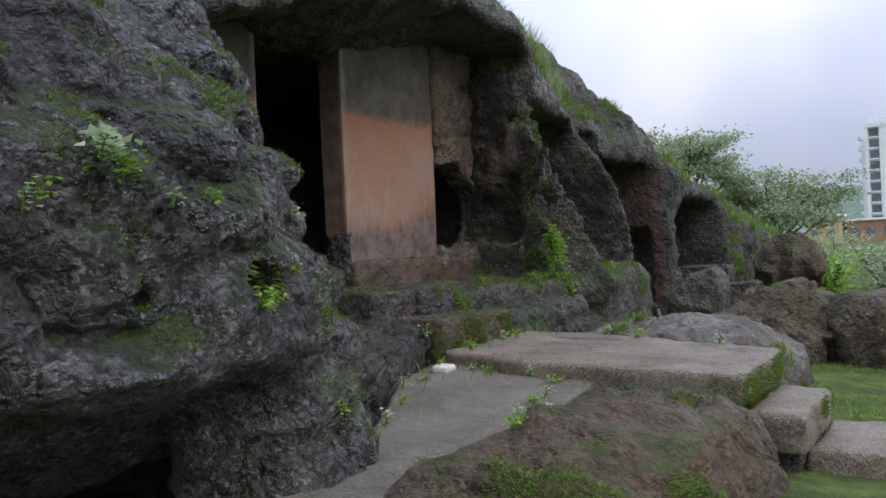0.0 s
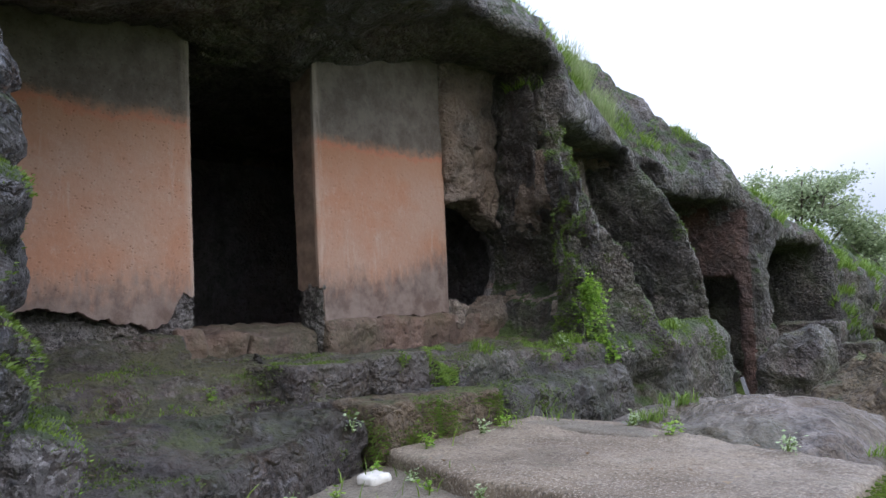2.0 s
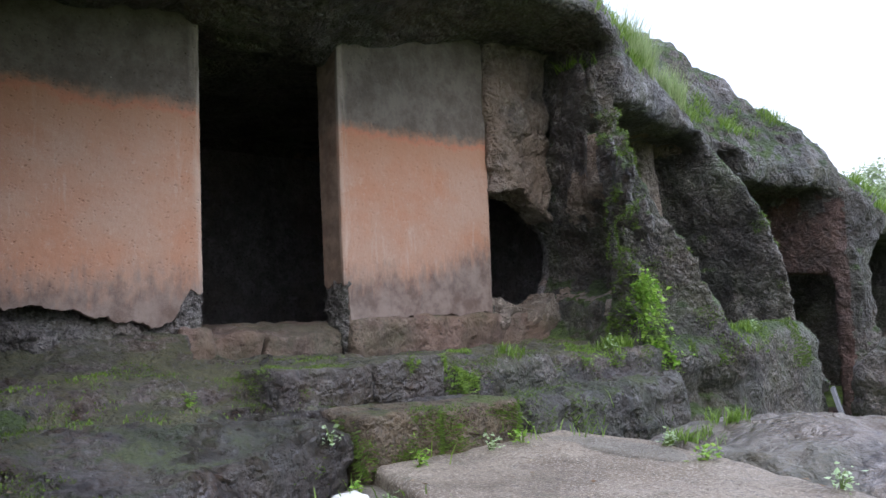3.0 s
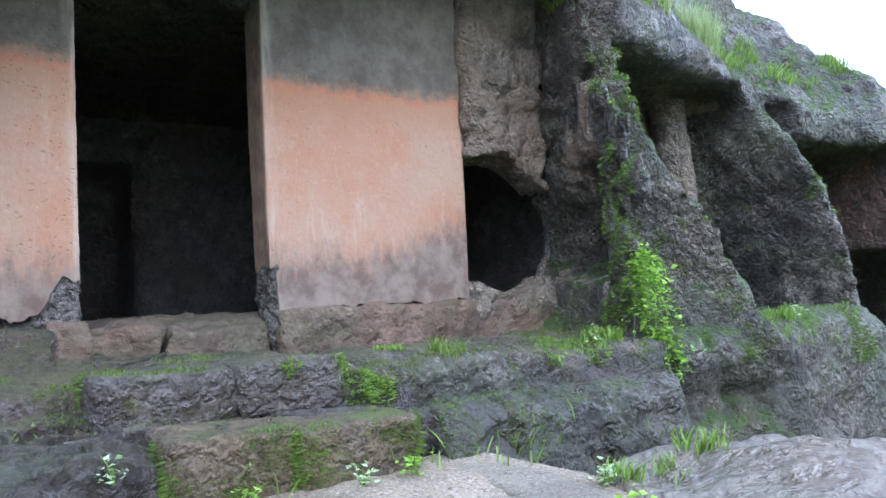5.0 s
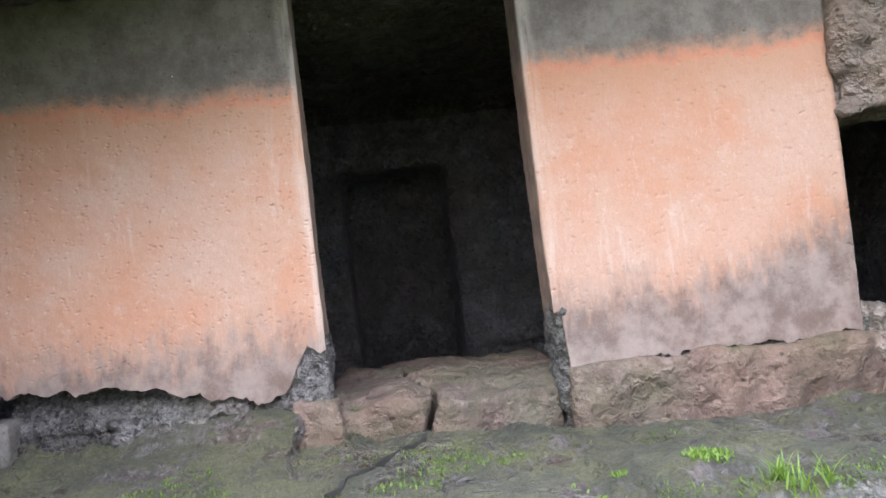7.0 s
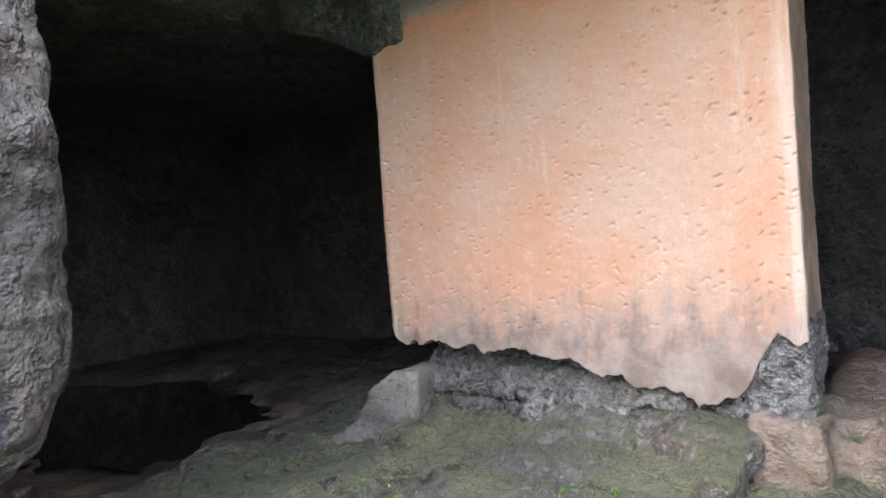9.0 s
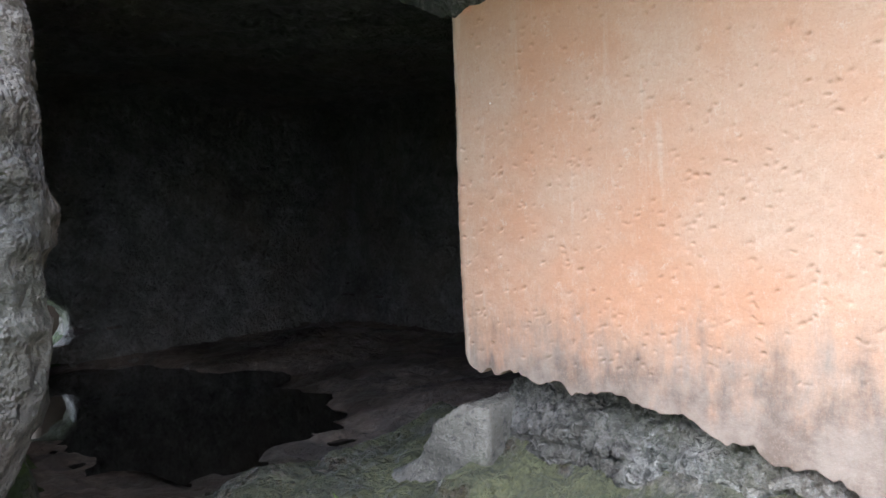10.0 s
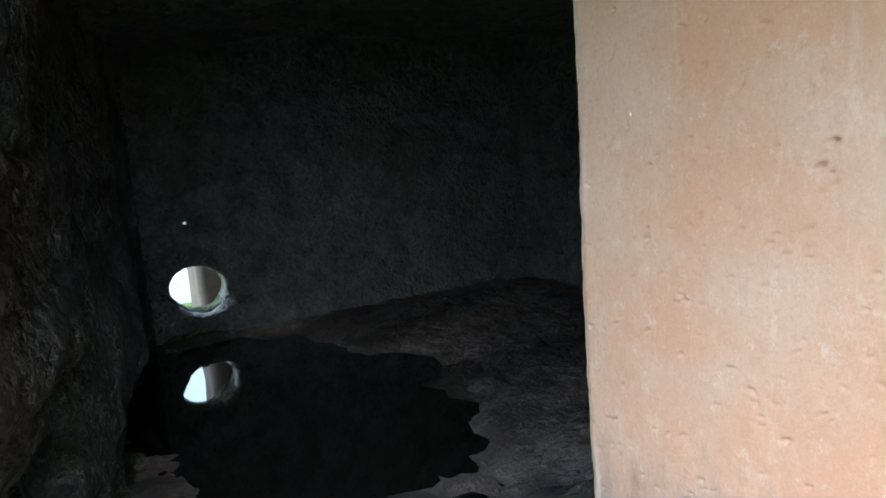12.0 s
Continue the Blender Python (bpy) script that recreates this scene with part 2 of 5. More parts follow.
def plaster_material():
    m, t = material("faded_orange_plaster")
    p = t.nodes.new("ShaderNodeTexCoord").outputs["Object"]
    sep = t.nodes.new("ShaderNodeSeparateXYZ")
    t.links.new(p, sep.inputs[0])
    y, z = sep.outputs["Y"], sep.outputs["Z"]
    cloud, streak = grain(t, p, 2.2, 5, 0.6), grain(t, p, 14, 4, 0.6, (1, 1, 0.12))
    colour = blend(t, spread(t, cloud, 0.36, 0.64), (0.365, 0.188, 0.11), (0.375, 0.225, 0.148))
    colour = blend(t, spread(t, grain(t, p, 1.1, 3), 0.45, 0.65, 0, 0.5), colour, (0.37, 0.258, 0.188))
    colour = blend(t, spread(t, grain(t, p, 7, 6, 0.75), 0.54, 0.7, 0, 0.35), colour, (0.44, 0.315, 0.235))
    colour = blend(t, spread(t, streak, 0.58, 0.75, 0, 0.3), colour, (0.46, 0.385, 0.315))
    colour = blend(t, spread(t, grain(t, p, 45, 4, 0.7), 0.36, 0.5, 0.25, 0), colour, (0.3, 0.16, 0.1))
    colour = blend(t, spread(t, grain(t, p, 60, 4, 0.7, (1, 1, 0.4)), 0.52, 0.66, 0, 0.12), colour, (0.5, 0.385, 0.31))
    colour = blend(t, spread(t, grain(t, p, 19, 7, 0.8), 0.56, 0.68, 0, 0.4), colour, (0.47, 0.365, 0.29))
    colour = blend(t, spread(t, grain(t, p, 13, 7, 0.8), 0.57, 0.7, 0, 0.3), colour, (0.27, 0.15, 0.095))
    # bare grey band where damp has taken the paint near the foot, rising towards the broken end
    rise = spread(t, y, 7.2, 8.3, 0.0, 0.28)
    line = math_node(t, "ADD", math_node(t, "ADD", rise, 1.76), math_node(t, "MULTIPLY", grain(t, p, 3.2, 6, 0.75), 0.38))
    line = math_node(t, "SUBTRACT", math_node(t, "ADD", line, spread(t, y, 3.5, 5.2, 0.0, 0.04)), 0.19)
    low = math_node(t, "SUBTRACT", z, line)
    grey = blend(t, spread(t, grain(t, p, 5, 6, 0.7), 0.35, 0.65), (0.08, 0.067, 0.057), (0.2, 0.168, 0.143))
    colour = blend(t, spread(t, math_node(t, "ADD", low, math_node(t, "MULTIPLY", math_node(t, "SUBTRACT", grain(t, p, 22, 5, 0.7, (1, 1, 0.3)), 0.5), 0.5)), -0.2, 0.17, 0.85, 0.0), colour, grey)
    # unpainted sooty stone above the painted panel, overhang shade mixed into its tone
    top = math_node(t, "SUBTRACT", z, math_node(t, "ADD", 2.93, math_node(t, "MULTIPLY", grain(t, p, 1.5, 6, 0.7), 0.3)))
    soot_and_shade = blend(t, spread(t, grain(t, p, 4, 7, 0.75), 0.35, 0.65), (0.088, 0.076, 0.06), (0.16, 0.14, 0.11))
    edge_line = math_node(t, "ADD", top, math_node(t, "MULTIPLY", grain(t, p, 9, 6, 0.75), 0.2))
    colour = blend(t, spread(t, edge_line, -0.32, 0.1, 0.0, 0.6), colour, (0.33, 0.165, 0.085))
    colour = blend(t, spread(t, math_node(t, "ABSOLUTE", math_node(t, "SUBTRACT", edge_line, 0.1)), 0.0, 0.05, 0.7, 0.0), colour, (0.42, 0.16, 0.085))
    colour = blend(t, spread(t, edge_line, 0.07, 0.22), colour, soot_and_shade)
    # whitish lime along the corner arrises
    for edge in (3.41, 5.26, 6.52):
        off = math_node(t, "ABSOLUTE", math_node(t, "SUBTRACT", y, edge))
        lime = math_node(t, "MULTIPLY", spread(t, off, 0.02, 0.1, 0.4, 0.0), spread(t, streak, 0.35, 0.6))
        colour = blend(t, lime, colour, (0.5, 0.43, 0.35))
    colour = blend(t, spread(t, grain(t, p, 110, 4, 0.75), 0.36, 0.5, 0.2, 0), colour, (0.2, 0.12, 0.085))
    colour = blend(t, spread(t, grain(t, p, 170, 3, 0.7), 0.53, 0.66, 0, 0.08), colour, (0.6, 0.45, 0.36))
    chips = node(t, "ShaderNodeTexVoronoi", Vector=p, Scale=5.5)
    colour = blend(t, spread(t, math_node(t, "ADD", chips.outputs["Distance"], math_node(t, "MULTIPLY", grain(t, p, 60, 3), 0.05)), 0.035, 0.05, 0.7, 0.0), colour, (0.75, 0.68, 0.58))
    # the reveals are a darker, browner render than the front face
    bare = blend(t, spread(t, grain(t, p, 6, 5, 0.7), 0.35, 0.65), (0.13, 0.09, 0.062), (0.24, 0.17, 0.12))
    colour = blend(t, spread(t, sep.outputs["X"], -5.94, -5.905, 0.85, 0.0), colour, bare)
    h = math_node(t, "ADD", grain(t, p, 24, 5, 0.65), math_node(t, "MULTIPLY", grain(t, p, 90, 3), 0.35))
    finish(t, colour, 0.9, h, 0.4, 0.009, specular=0.25)
    return m


PLASTER = plaster_material()


def plain_material(name, a, b, scale, rough=0.8, bump=0.3):
    m, t = material(name)
    p = t.nodes.new("ShaderNodeTexCoord").outputs["Object"]
    f = grain(t, p, scale, 5, 0.65)
    finish(t, blend(t, spread(t, f, 0.3, 0.7), a, b), rough, f, bump, 0.01)
    return m


def leaf_material(name, a, b):
    m, t = material(name)
    rnd = t.nodes.new("ShaderNodeNewGeometry").outputs["Random Per Island"]
    colour = blend(t, rnd, a, b)
    out = t.nodes.new("ShaderNodeOutputMaterial")
    d = node(t, "ShaderNodeBsdfPrincipled", Base_Color=colour, Roughness=0.55)
    s = node(t, "ShaderNodeBsdfTranslucent", Color=colour)
    mix = node(t, "ShaderNodeMixShader", Fac=0.42)
    t.links.new(d.outputs[0], mix.inputs[1])
    t.links.new(s.outputs[0], mix.inputs[2])
    t.links.new(mix.outputs[0], out.inputs["Surface"])
    return m


GRASS = leaf_material("fresh_grass", (0.1, 0.18, 0.02), (0.23, 0.34, 0.05))
PALE_GRASS = leaf_material("pale_seeding_grass", (0.2, 0.3, 0.08), (0.45, 0.5, 0.25))
LEAF = leaf_material("bright_leaf", (0.14, 0.3, 0.02), (0.35, 0.52, 0.08))
PALE_LEAF = leaf_material("pale_green_leaf", (0.3, 0.42, 0.18), (0.55, 0.65, 0.4))
# leaf greens lightened and greyed, with distance haze put into the colour
TREE_LEAF = leaf_material("tree_leaf", (0.23, 0.29, 0.15), (0.46, 0.53, 0.31))
MOSS_TUFT = leaf_material("moss_tuft", (0.06, 0.1, 0.014), (0.17, 0.26, 0.03))
BARK = plain_material("bark", (0.06, 0.045, 0.035), (0.14, 0.115, 0.09), 9)
WHITE_STONE = plain_material("pale_stone", (0.5, 0.48, 0.42), (0.7, 0.68, 0.6), 12)
TOWER = plain_material("white_tower_paint", (0.76, 0.76, 0.75), (0.86, 0.86, 0.86), 0.3, 0.7, 0.05)
TOWER_DARK = plain_material("shaded_window", (0.1, 0.12, 0.14), (0.18, 0.2, 0.23), 0.5, 0.3, 0.05)
HOUSE = plain_material("ochre_house_paint", (0.45, 0.3, 0.14), (0.55, 0.4, 0.22), 0.5)
HOUSE_RED = plain_material("brick_red_house_paint", (0.3, 0.16, 0.11), (0.4, 0.24, 0.17), 0.5)
HILL = plain_material("wooded_hill", (0.09, 0.14, 0.09), (0.17, 0.23, 0.16), 0.15)
METAL = plain_material("galvanised_frame", (0.16, 0.16, 0.17), (0.26, 0.26, 0.27), 20, 0.45, 0.1)


def water_material():
    m, t = material("still_water")
    p = t.nodes.new("ShaderNodeTexCoord").outputs["Object"]
    finish(t, (0.012, 0.01, 0.008), 0.03, grain(t, p, 3.0, 2), 0.02, 0.01, specular=0.6)
    return m


WATER = water_material()

# ---- shape tools ----
def fabric(axes, size, seed):
    """Smooth random field from -1 to 1 on a regular grid, with lumps of about size metres (one number or three)."""
    rng = np.random.default_rng(seed)
    sizes = (size,) * 3 if isinstance(size, (int, float)) else size
    weights = []
    for a, s in zip(axes, sizes):
        u = (a - a[0]) / s + rng.random()
        k = np.floor(u).astype(int)
        f = u - k
        f = f * f * (3 - 2 * f)
        w = np.zeros((len(a), k.max() + 2), np.float32)
        w[np.arange(len(a)), k] = 1 - f
        w[np.arange(len(a)), k + 1] = f
        weights.append(w)
    r = (rng.random([w.shape[1] for w in weights], dtype=np.float32) * 2 - 1)
    r = np.tensordot(weights[0], r, (1, 0))
    r = np.einsum("jb,xbc->xjc", weights[1], r, optimize=True)
    return np.einsum("kc,xjc->xjk", weights[2], r, optimize=True).astype(np.float32)


def scatter_noise(p, size, seed):
    """The same kind of field at loose points p (n x 3)."""
    rng = np.random.default_rng(seed)
    table = rng.random(65536).astype(np.float32) * 2 - 1
    u = p / size + 100.37
    k = np.floor(u).astype(np.int64)
    f = u - k
    f = f * f * (3 - 2 * f)
    total = np.zeros(len(p))
    for dx in (0, 1):
        for dy in (0, 1):
            for dz in (0, 1):
                key = ((k[:, 0] + dx) * 73856093 ^ (k[:, 1] + dy) * 19349663 ^ (k[:, 2] + dz) * 83492791) & 65535
                w = (f[:, 0] if dx else 1 - f[:, 0]) * (f[:, 1] if dy else 1 - f[:, 1]) * (f[:, 2] if dz else 1 - f[:, 2])
                total += w * table[key]
    return total


def join(a, b, k):
    """Smooth union of two distance fields."""
    h = np.clip(0.5 + 0.5 * (b - a) / k, 0, 1)
    return b + (a - b) * h - k * h * (1 - h)


def carve(a, b, k):
    """Field a with b smoothly cut away."""
    return -join(-a, b, k)


def block(x, y, z, lo, hi, r=0.0):
    """Distance to a box with rounded edges."""
    q = [np.abs(v - (l + h) / 2) - (h - l) / 2 + r for v, l, h in zip((x, y, z), lo, hi)]
    outside = np.sqrt(np.maximum(q[0], 0) ** 2 + np.maximum(q[1], 0) ** 2 + np.maximum(q[2], 0) ** 2)
    return outside + np.minimum(np.maximum(np.maximum(q[0], q[1]), q[2]), 0) - r


def limb(x, y, z, a, b, ra, rb):
    """Distance to a tapered round bar from a to b."""
    d = [q - p for p, q in zip(a, b)]
    n = sum(v * v for v in d)
    h = np.clip(((x - a[0]) * d[0] + (y - a[1]) * d[1] + (z - a[2]) * d[2]) / n, 0, 1)
    return np.sqrt((x - a[0] - h * d[0]) ** 2 + (y - a[1] - h * d[1]) ** 2 + (z - a[2] - h * d[2]) ** 2) - (ra + (rb - ra) * h)


def egg(x, y, z, c, r):
    """Rough distance to an ellipsoid."""
    k = np.sqrt(((x - c[0]) / r[0]) ** 2 + ((y - c[1]) / r[1]) ** 2 + ((z - c[2]) / r[2]) ** 2)
    return (k - 1) * min(r)


def mesh_from(name, verts, quads, mat, smooth=True):
    me = bpy.data.meshes.new(name)
    n = quads.shape[1]
    me.vertices.add(len(verts))
    me.vertices.foreach_set("co", np.asarray(verts, np.float32).ravel())
    me.loops.add(quads.size)
    me.loops.foreach_set("vertex_index", quads.astype(np.int32).ravel())
    me.polygons.add(len(quads))
    me.polygons.foreach_set("loop_start", np.arange(0, quads.size, n, dtype=np.int32))
    me.polygons.foreach_set("use_smooth", np.full(len(quads), smooth))
    me.update(calc_edges=True)
    me.validate()
    me.materials.append(mat)
    return me


SKIN = {}


def normals_of(verts, quads):
    n = np.zeros_like(verts)
    face = np.cross(verts[quads[:, 2]] - verts[quads[:, 0]], verts[quads[:, 3]] - verts[quads[:, 1]])
    for c in range(4):
        for a in range(3):
            n[:, a] += np.bincount(quads[:, c], face[:, a], len(verts))
    return n / (np.linalg.norm(n, axis=1)[:, None] + 1e-9)


def largest_piece(verts, quads):
    """Drops loose crumbs, so that a rock is one piece."""
    mark = np.arange(len(verts))
    while True:
        low = mark[quads].min(1)
        fresh = mark.copy()
        for c in range(4):
            np.minimum.at(fresh, quads[:, c], low)
        fresh = fresh[fresh]
        if np.array_equal(fresh, mark):
            break
        mark = fresh
    count = np.bincount(mark)
    keep = count[mark] > 0.06 * len(verts)
    place = np.cumsum(keep) - 1
    return verts[keep], place[quads[keep[quads[:, 0]]]]


def surface(name, lo, hi, step, shape, mat, fine=()):
    """A mesh on the zero level of shape(x, y, z, axes); fine: (size, depth, seed) of relief pushed along the normals."""
    axes = [np.arange(l, h + step, step, dtype=np.float32) for l, h in zip(lo, hi)]
    x, y, z = axes[0][:, None, None], axes[1][None, :, None], axes[2][None, None, :]
    f = np.array(np.broadcast_to(shape(x, y, z, axes), [len(a) for a in axes]), np.float32)
    f[0], f[-1], f[:, 0], f[:, -1], f[:, :, 0], f[:, :, -1] = (step,) * 6
    s = f < 0
    cells = np.zeros([n - 1 for n in f.shape], np.uint8)
    corners = [(i, j, k) for i in (0, 1) for j in (0, 1) for k in (0, 1)]
    for i, j, k in corners:
        cells += s[i:s.shape[0] - 1 + i, j:s.shape[1] - 1 + j, k:s.shape[2] - 1 + k]
    live = np.argwhere((cells > 0) & (cells < 8))
    index = np.full(cells.shape, -1, np.int32)
    index[live[:, 0], live[:, 1], live[:, 2]] = np.arange(len(live))
    value = [f[live[:, 0] + i, live[:, 1] + j, live[:, 2] + k] for i, j, k in corners]
    total, count = np.zeros((len(live), 3)), np.zeros(len(live))
    for a in range(8):
        for b in range(a + 1, 8):
            if sum(p != q for p, q in zip(corners[a], corners[b])) != 1:
                continue
            cross = (value[a] < 0) != (value[b] < 0)
            t = value[a][cross] / (value[a][cross] - value[b][cross])
            pa, pb = np.array(corners[a]), np.array(corners[b])
            total[cross] += pa + t[:, None] * (pb - pa)
            count[cross] += 1
    verts = (live + total / count[:, None]) * step + np.array(lo)
    quads = []
    for axis in range(3):
        u, v = [(1, 2), (2, 0), (0, 1)][axis]
        head, tail = [slice(None)] * 3, [slice(None)] * 3
        head[axis], tail[axis] = slice(0, -1), slice(1, None)
        edge = s[tuple(head)] != s[tuple(tail)]
        at = np.argwhere(edge)
        at = at[(at[:, u] > 0) & (at[:, v] > 0) & (at[:, u] < f.shape[u] - 1) & (at[:, v] < f.shape[v] - 1)]
        start = s[at[:, 0], at[:, 1], at[:, 2]]
        ring = []
        for du, dv in ((-1, -1), (0, -1), (0, 0), (-1, 0)):
            c = at.copy()
            c[:, u] += du
            c[:, v] += dv
            ring.append(index[c[:, 0], c[:, 1], c[:, 2]])
        q = np.stack(ring, 1)
        q[~start] = q[~start][:, ::-1]
        quads.append(q)
    quads = np.concatenate(quads)
    verts, quads = largest_piece(verts, quads)
    for size, depth, seed in fine:
        n = normals_of(verts, quads)
        d = scatter_noise(verts, size, seed)
        verts = verts + n * ((1 - 2 * np.abs(d)) * depth)[:, None]
    SKIN[name + str(len(SKIN))] = (verts, normals_of(verts, quads))
    return mesh_from(name, verts, quads, mat)


def part(name, bm, mat, parent, label=""):
    """Link a bmesh, or a ready mesh, as one part under parent."""
    if isinstance(bm, bmesh.types.BMesh):
        me = bpy.data.meshes.new(name)
        bm.to_mesh(me)
        bm.free()
        me.materials.append(mat)
    else:
        me = bm
    ob = new(name, me)
    ob.parent = parent
    return tagged(ob, label)


# ---- the rock-cut hill with its porch, hall and buttresses ----
def ramp(v, knots):
    return np.interp(v, [k[0] for k in knots], [k[1] for k in knots]).astype(np.float32)


RIM = [(-5, 5.4), (4, 5.4), (8.0, 5.15), (9.4, 4.75), (10.1, 4.55), (11.2, 4.52), (12.3, 4.58), (13.5, 4.25), (15, 3.5), (16.7, 2.9), (19.8, 2.2), (24, 1.3)]
LIP = [(-5, 3.2), (3.4, 3.3), (4.4, 3.62), (5.8, 4.05), (7.6, 4.42), (8.6, 4.25), (9.2, 4.05), (10, 3.85), (11.5, 3.55), (13.5, 3.2), (15, 2.7), (18, 2.0), (24, 1.0)]
SOFFIT = [(-5, 3.4), (2.5, 3.7), (6.5, 3.8), (8.4, 4.2), (9.5, 4.2), (30, 4)]
EDGE = [(-5, -4.5), (4, -4.6), (9, -4.75), (10, -4.98), (11, -5.3), (12, -5.55), (13, -5.45), (14, -5.1), (14.6, -4.88), (16, -4.85), (19, -4.7), (24, -4.2)]


def fin(x, y, z, ridge_x, ridge_y, left, right, y_end, z_end):
    """A standing fin of rock: two flanks meeting in a ridge that leans back as it rises."""
    dx, dy = x - ramp(z, ridge_x), y - ramp(z, ridge_y)
    flanks = np.maximum(left[0] * dx + left[1] * dy, right[0] * dx + right[1] * dy)
    return np.maximum(np.maximum(flanks, -6.5 - x), np.maximum(y - y_end, z - z_end))


def hill_shape(x, y, z, axes):
    rim, lip, edge = ramp(y, RIM), ramp(y, LIP), ramp(y, EDGE)
    lumps = 0.15 * fabric(axes, 0.9, 3) + 0.1 * (0.3 - np.abs(fabric(axes, 0.42, 4))) + 0.07 * (np.abs(fabric(axes, 0.22, 5)) - 0.3) + 0.03 * fabric(axes, 0.11, 7)
    broad = 0.3 * fabric(axes, 2.4, 6)
    top = z - rim - np.clip(0.45 * (-5.2 - x), -1.0, 0.9) - broad
    front = x - edge - 0.5 * np.clip(z - lip, 0, 2) * -1
    d = -join(-top, -front * 0.85, 0.35)
    # porch and alcoves under the overhang
    inward = np.clip((edge - x) / 1.2, 0, 1)
    ceiling = lip + (ramp(y, SOFFIT) - lip) * inward
    porch = np.maximum(np.maximum(z - ceiling, np.where((y > 3.38) & (y < 8.25), -6.05, -5.92) - x), np.maximum(2.5 - y, y - 9.1))
    d = carve(d, porch + 0.35 * lumps, 0.12)
    # hall behind the pillars, open to the porch at its far side
    inner = np.where(y > 3.38, -6.22, -4.45 - 0.21 * (3.23 - y)).astype(np.float32)
    wall_end = np.maximum(y - 9.6, -1.8 - y)
    hall = np.maximum(np.maximum(np.maximum(x - inner, -9.4 - x), wall_end), np.maximum(z - np.where(y > 4.6, 3.8, 3.45), 0.95 - z))
    d = carve(d, hall + 0.5 * lumps, 0.1)
    d = carve(d, block(x, y, z, (-7.2, 5.16, 0.9), (-5.5, 6.62, 3.75)) + 0.2 * lumps, 0.02)
    d = carve(d, block(x, y, z, (-6.9, 1.9, 0.9), (-4.3, 2.95, 3.4), 0.1) + 0.4 * lumps, 0.06)
    d = carve(d, block(x, y, z, (-6.9, 2.5, 0.9), (-4.3, 3.58, 3.06), 0.05) + 0.3 * lumps, 0.06)
    # second and third alcoves, and the deep dark one beyond
    d = carve(d, block(x, y, z, (-6.2, 9.05, 1.1), (-3.5, 12.5, 3.5), 0.25) + 0.6 * lumps, 0.15)
    d = carve(d, block(x, y, z, (-6.15, 10.0, 1.1), (-5.5, 11.1, 1.95), 0.2) + 0.6 * lumps, 0.1)
    d = carve(d, block(x, y, z, (-6.6, 12.2, -0.5), (-3.5, 14.3, 3.0), 0.25) + 0.6 * lumps, 0.15)
    d = carve(d, block(x, y, z, (-7.6, 12.5, 0.2), (-5.5, 13.9, 1.8), 0.2) + 0.6 * lumps, 0.1)
    d = carve(d, block(x, y, z, (-8.0, 14.95, -0.5), (-3.5, 17.9, 2.35), 0.3) + 0.6 * lumps, 0.15)
    # buttresses left standing between the alcoves
    d = join(d, fin(x, y, z, [(0.9, -4.15), (1.8, -4.36), (3.6, -4.75), (4.4, -4.98)], [(0.9, 8.7), (1.8, 8.8), (4.4, 8.86)], (-0.28, -0.96), (0.45, 0.89), 9.6, 3.95), 0.05)
    second = fin(x, y, z, [(0.9, -4.12), (1.8, -4.36), (2.6, -4.66), (4.4, -5.0)], [(0.9, 9.98), (1.5, 9.88), (2.0, 9.66), (2.5, 9.36), (3.2, 9.18), (4.4, 9.14)], (0.7, -0.71), (0.28, 0.96), 10.2, 3.9)
    d = join(d, np.maximum(second, -0.28 * (x + 4.5) - 0.96 * (y - 8.85)), 0.04)
    d = join(d, fin(x, y, z, [(0.0, -4.26), (1.3, -4.47), (2.0, -4.66), (2.9, -5.02), (3.5, -5.35), (4.0, -5.6)], [(0.0, 11.95), (2.4, 11.85), (4.0, 11.4)], (-0.12, -0.99), (0.75, 0.66), 12.6, 3.6), 0.06)
    d = join(d, fin(x, y, z, [(-0.4, -4.72), (1.7, -4.8), (3.2, -5.0)], [(-0.4, 14.45), (3.2, 14.45)], (-0.05, -1.0), (0.85, 0.53), 15.0, 2.9), 0.06)
    # foot of the cliff
    d = join(d, block(x, y, z, (-7, 8.9, -0.5), (-4.3, 11.9, 1.12), 0.2), 0.15)
    d = carve(d, egg(x, y, z, (-3.9, 9.5, 0.55), (0.6, 0.8, 0.32)), 0.1)
    d = join(d, block(x, y, z, (-9, -1.9, -0.5), (-4.7, 9.0, 0.97), 0.05), 0.05)
    d = join(d, egg(x, y, z, (-7.3, 2.6, 0.95), (0.8, 0.9, 0.16)), 0.1)
    away = np.minimum(1.0, 0.35 + 0.65 * np.clip((np.abs(x + 6.0) - 0.15) * 4, 0, 1))
    flat = np.where((z < 1.25) & (x < -4.9) & (y < 9.0) & ((x < -6.2) | (y < 2.6)), 0.25, 1.0)
    flat = flat * np.where((y > 8.4) & (y < 12.3) & (x > -5.6), 0.6, 1.0)
    d = d + lumps * flat * np.where((y > 3.3) & (y < 8.3) & (z > 1.3) & (z < 3.3), away, 1.0)
    d = carve(d, block(x, y, z, (-9.2, 8.3, 1.0), (-6.3, 9.95, 3.2), 0.1), 0.05)
    d = carve(d, block(x, y, z, (-6.45, 10.0, 1.98), (-4.9, 11.75, 3.5), 0.25) + 0.5 * lumps, 0.08)
    d = carve(d, block(x, y, z, (-7.8, 12.55, 0.0), (-4.7, 14.25, 2.85), 0.3) + 0.5 * lumps, 0.08)
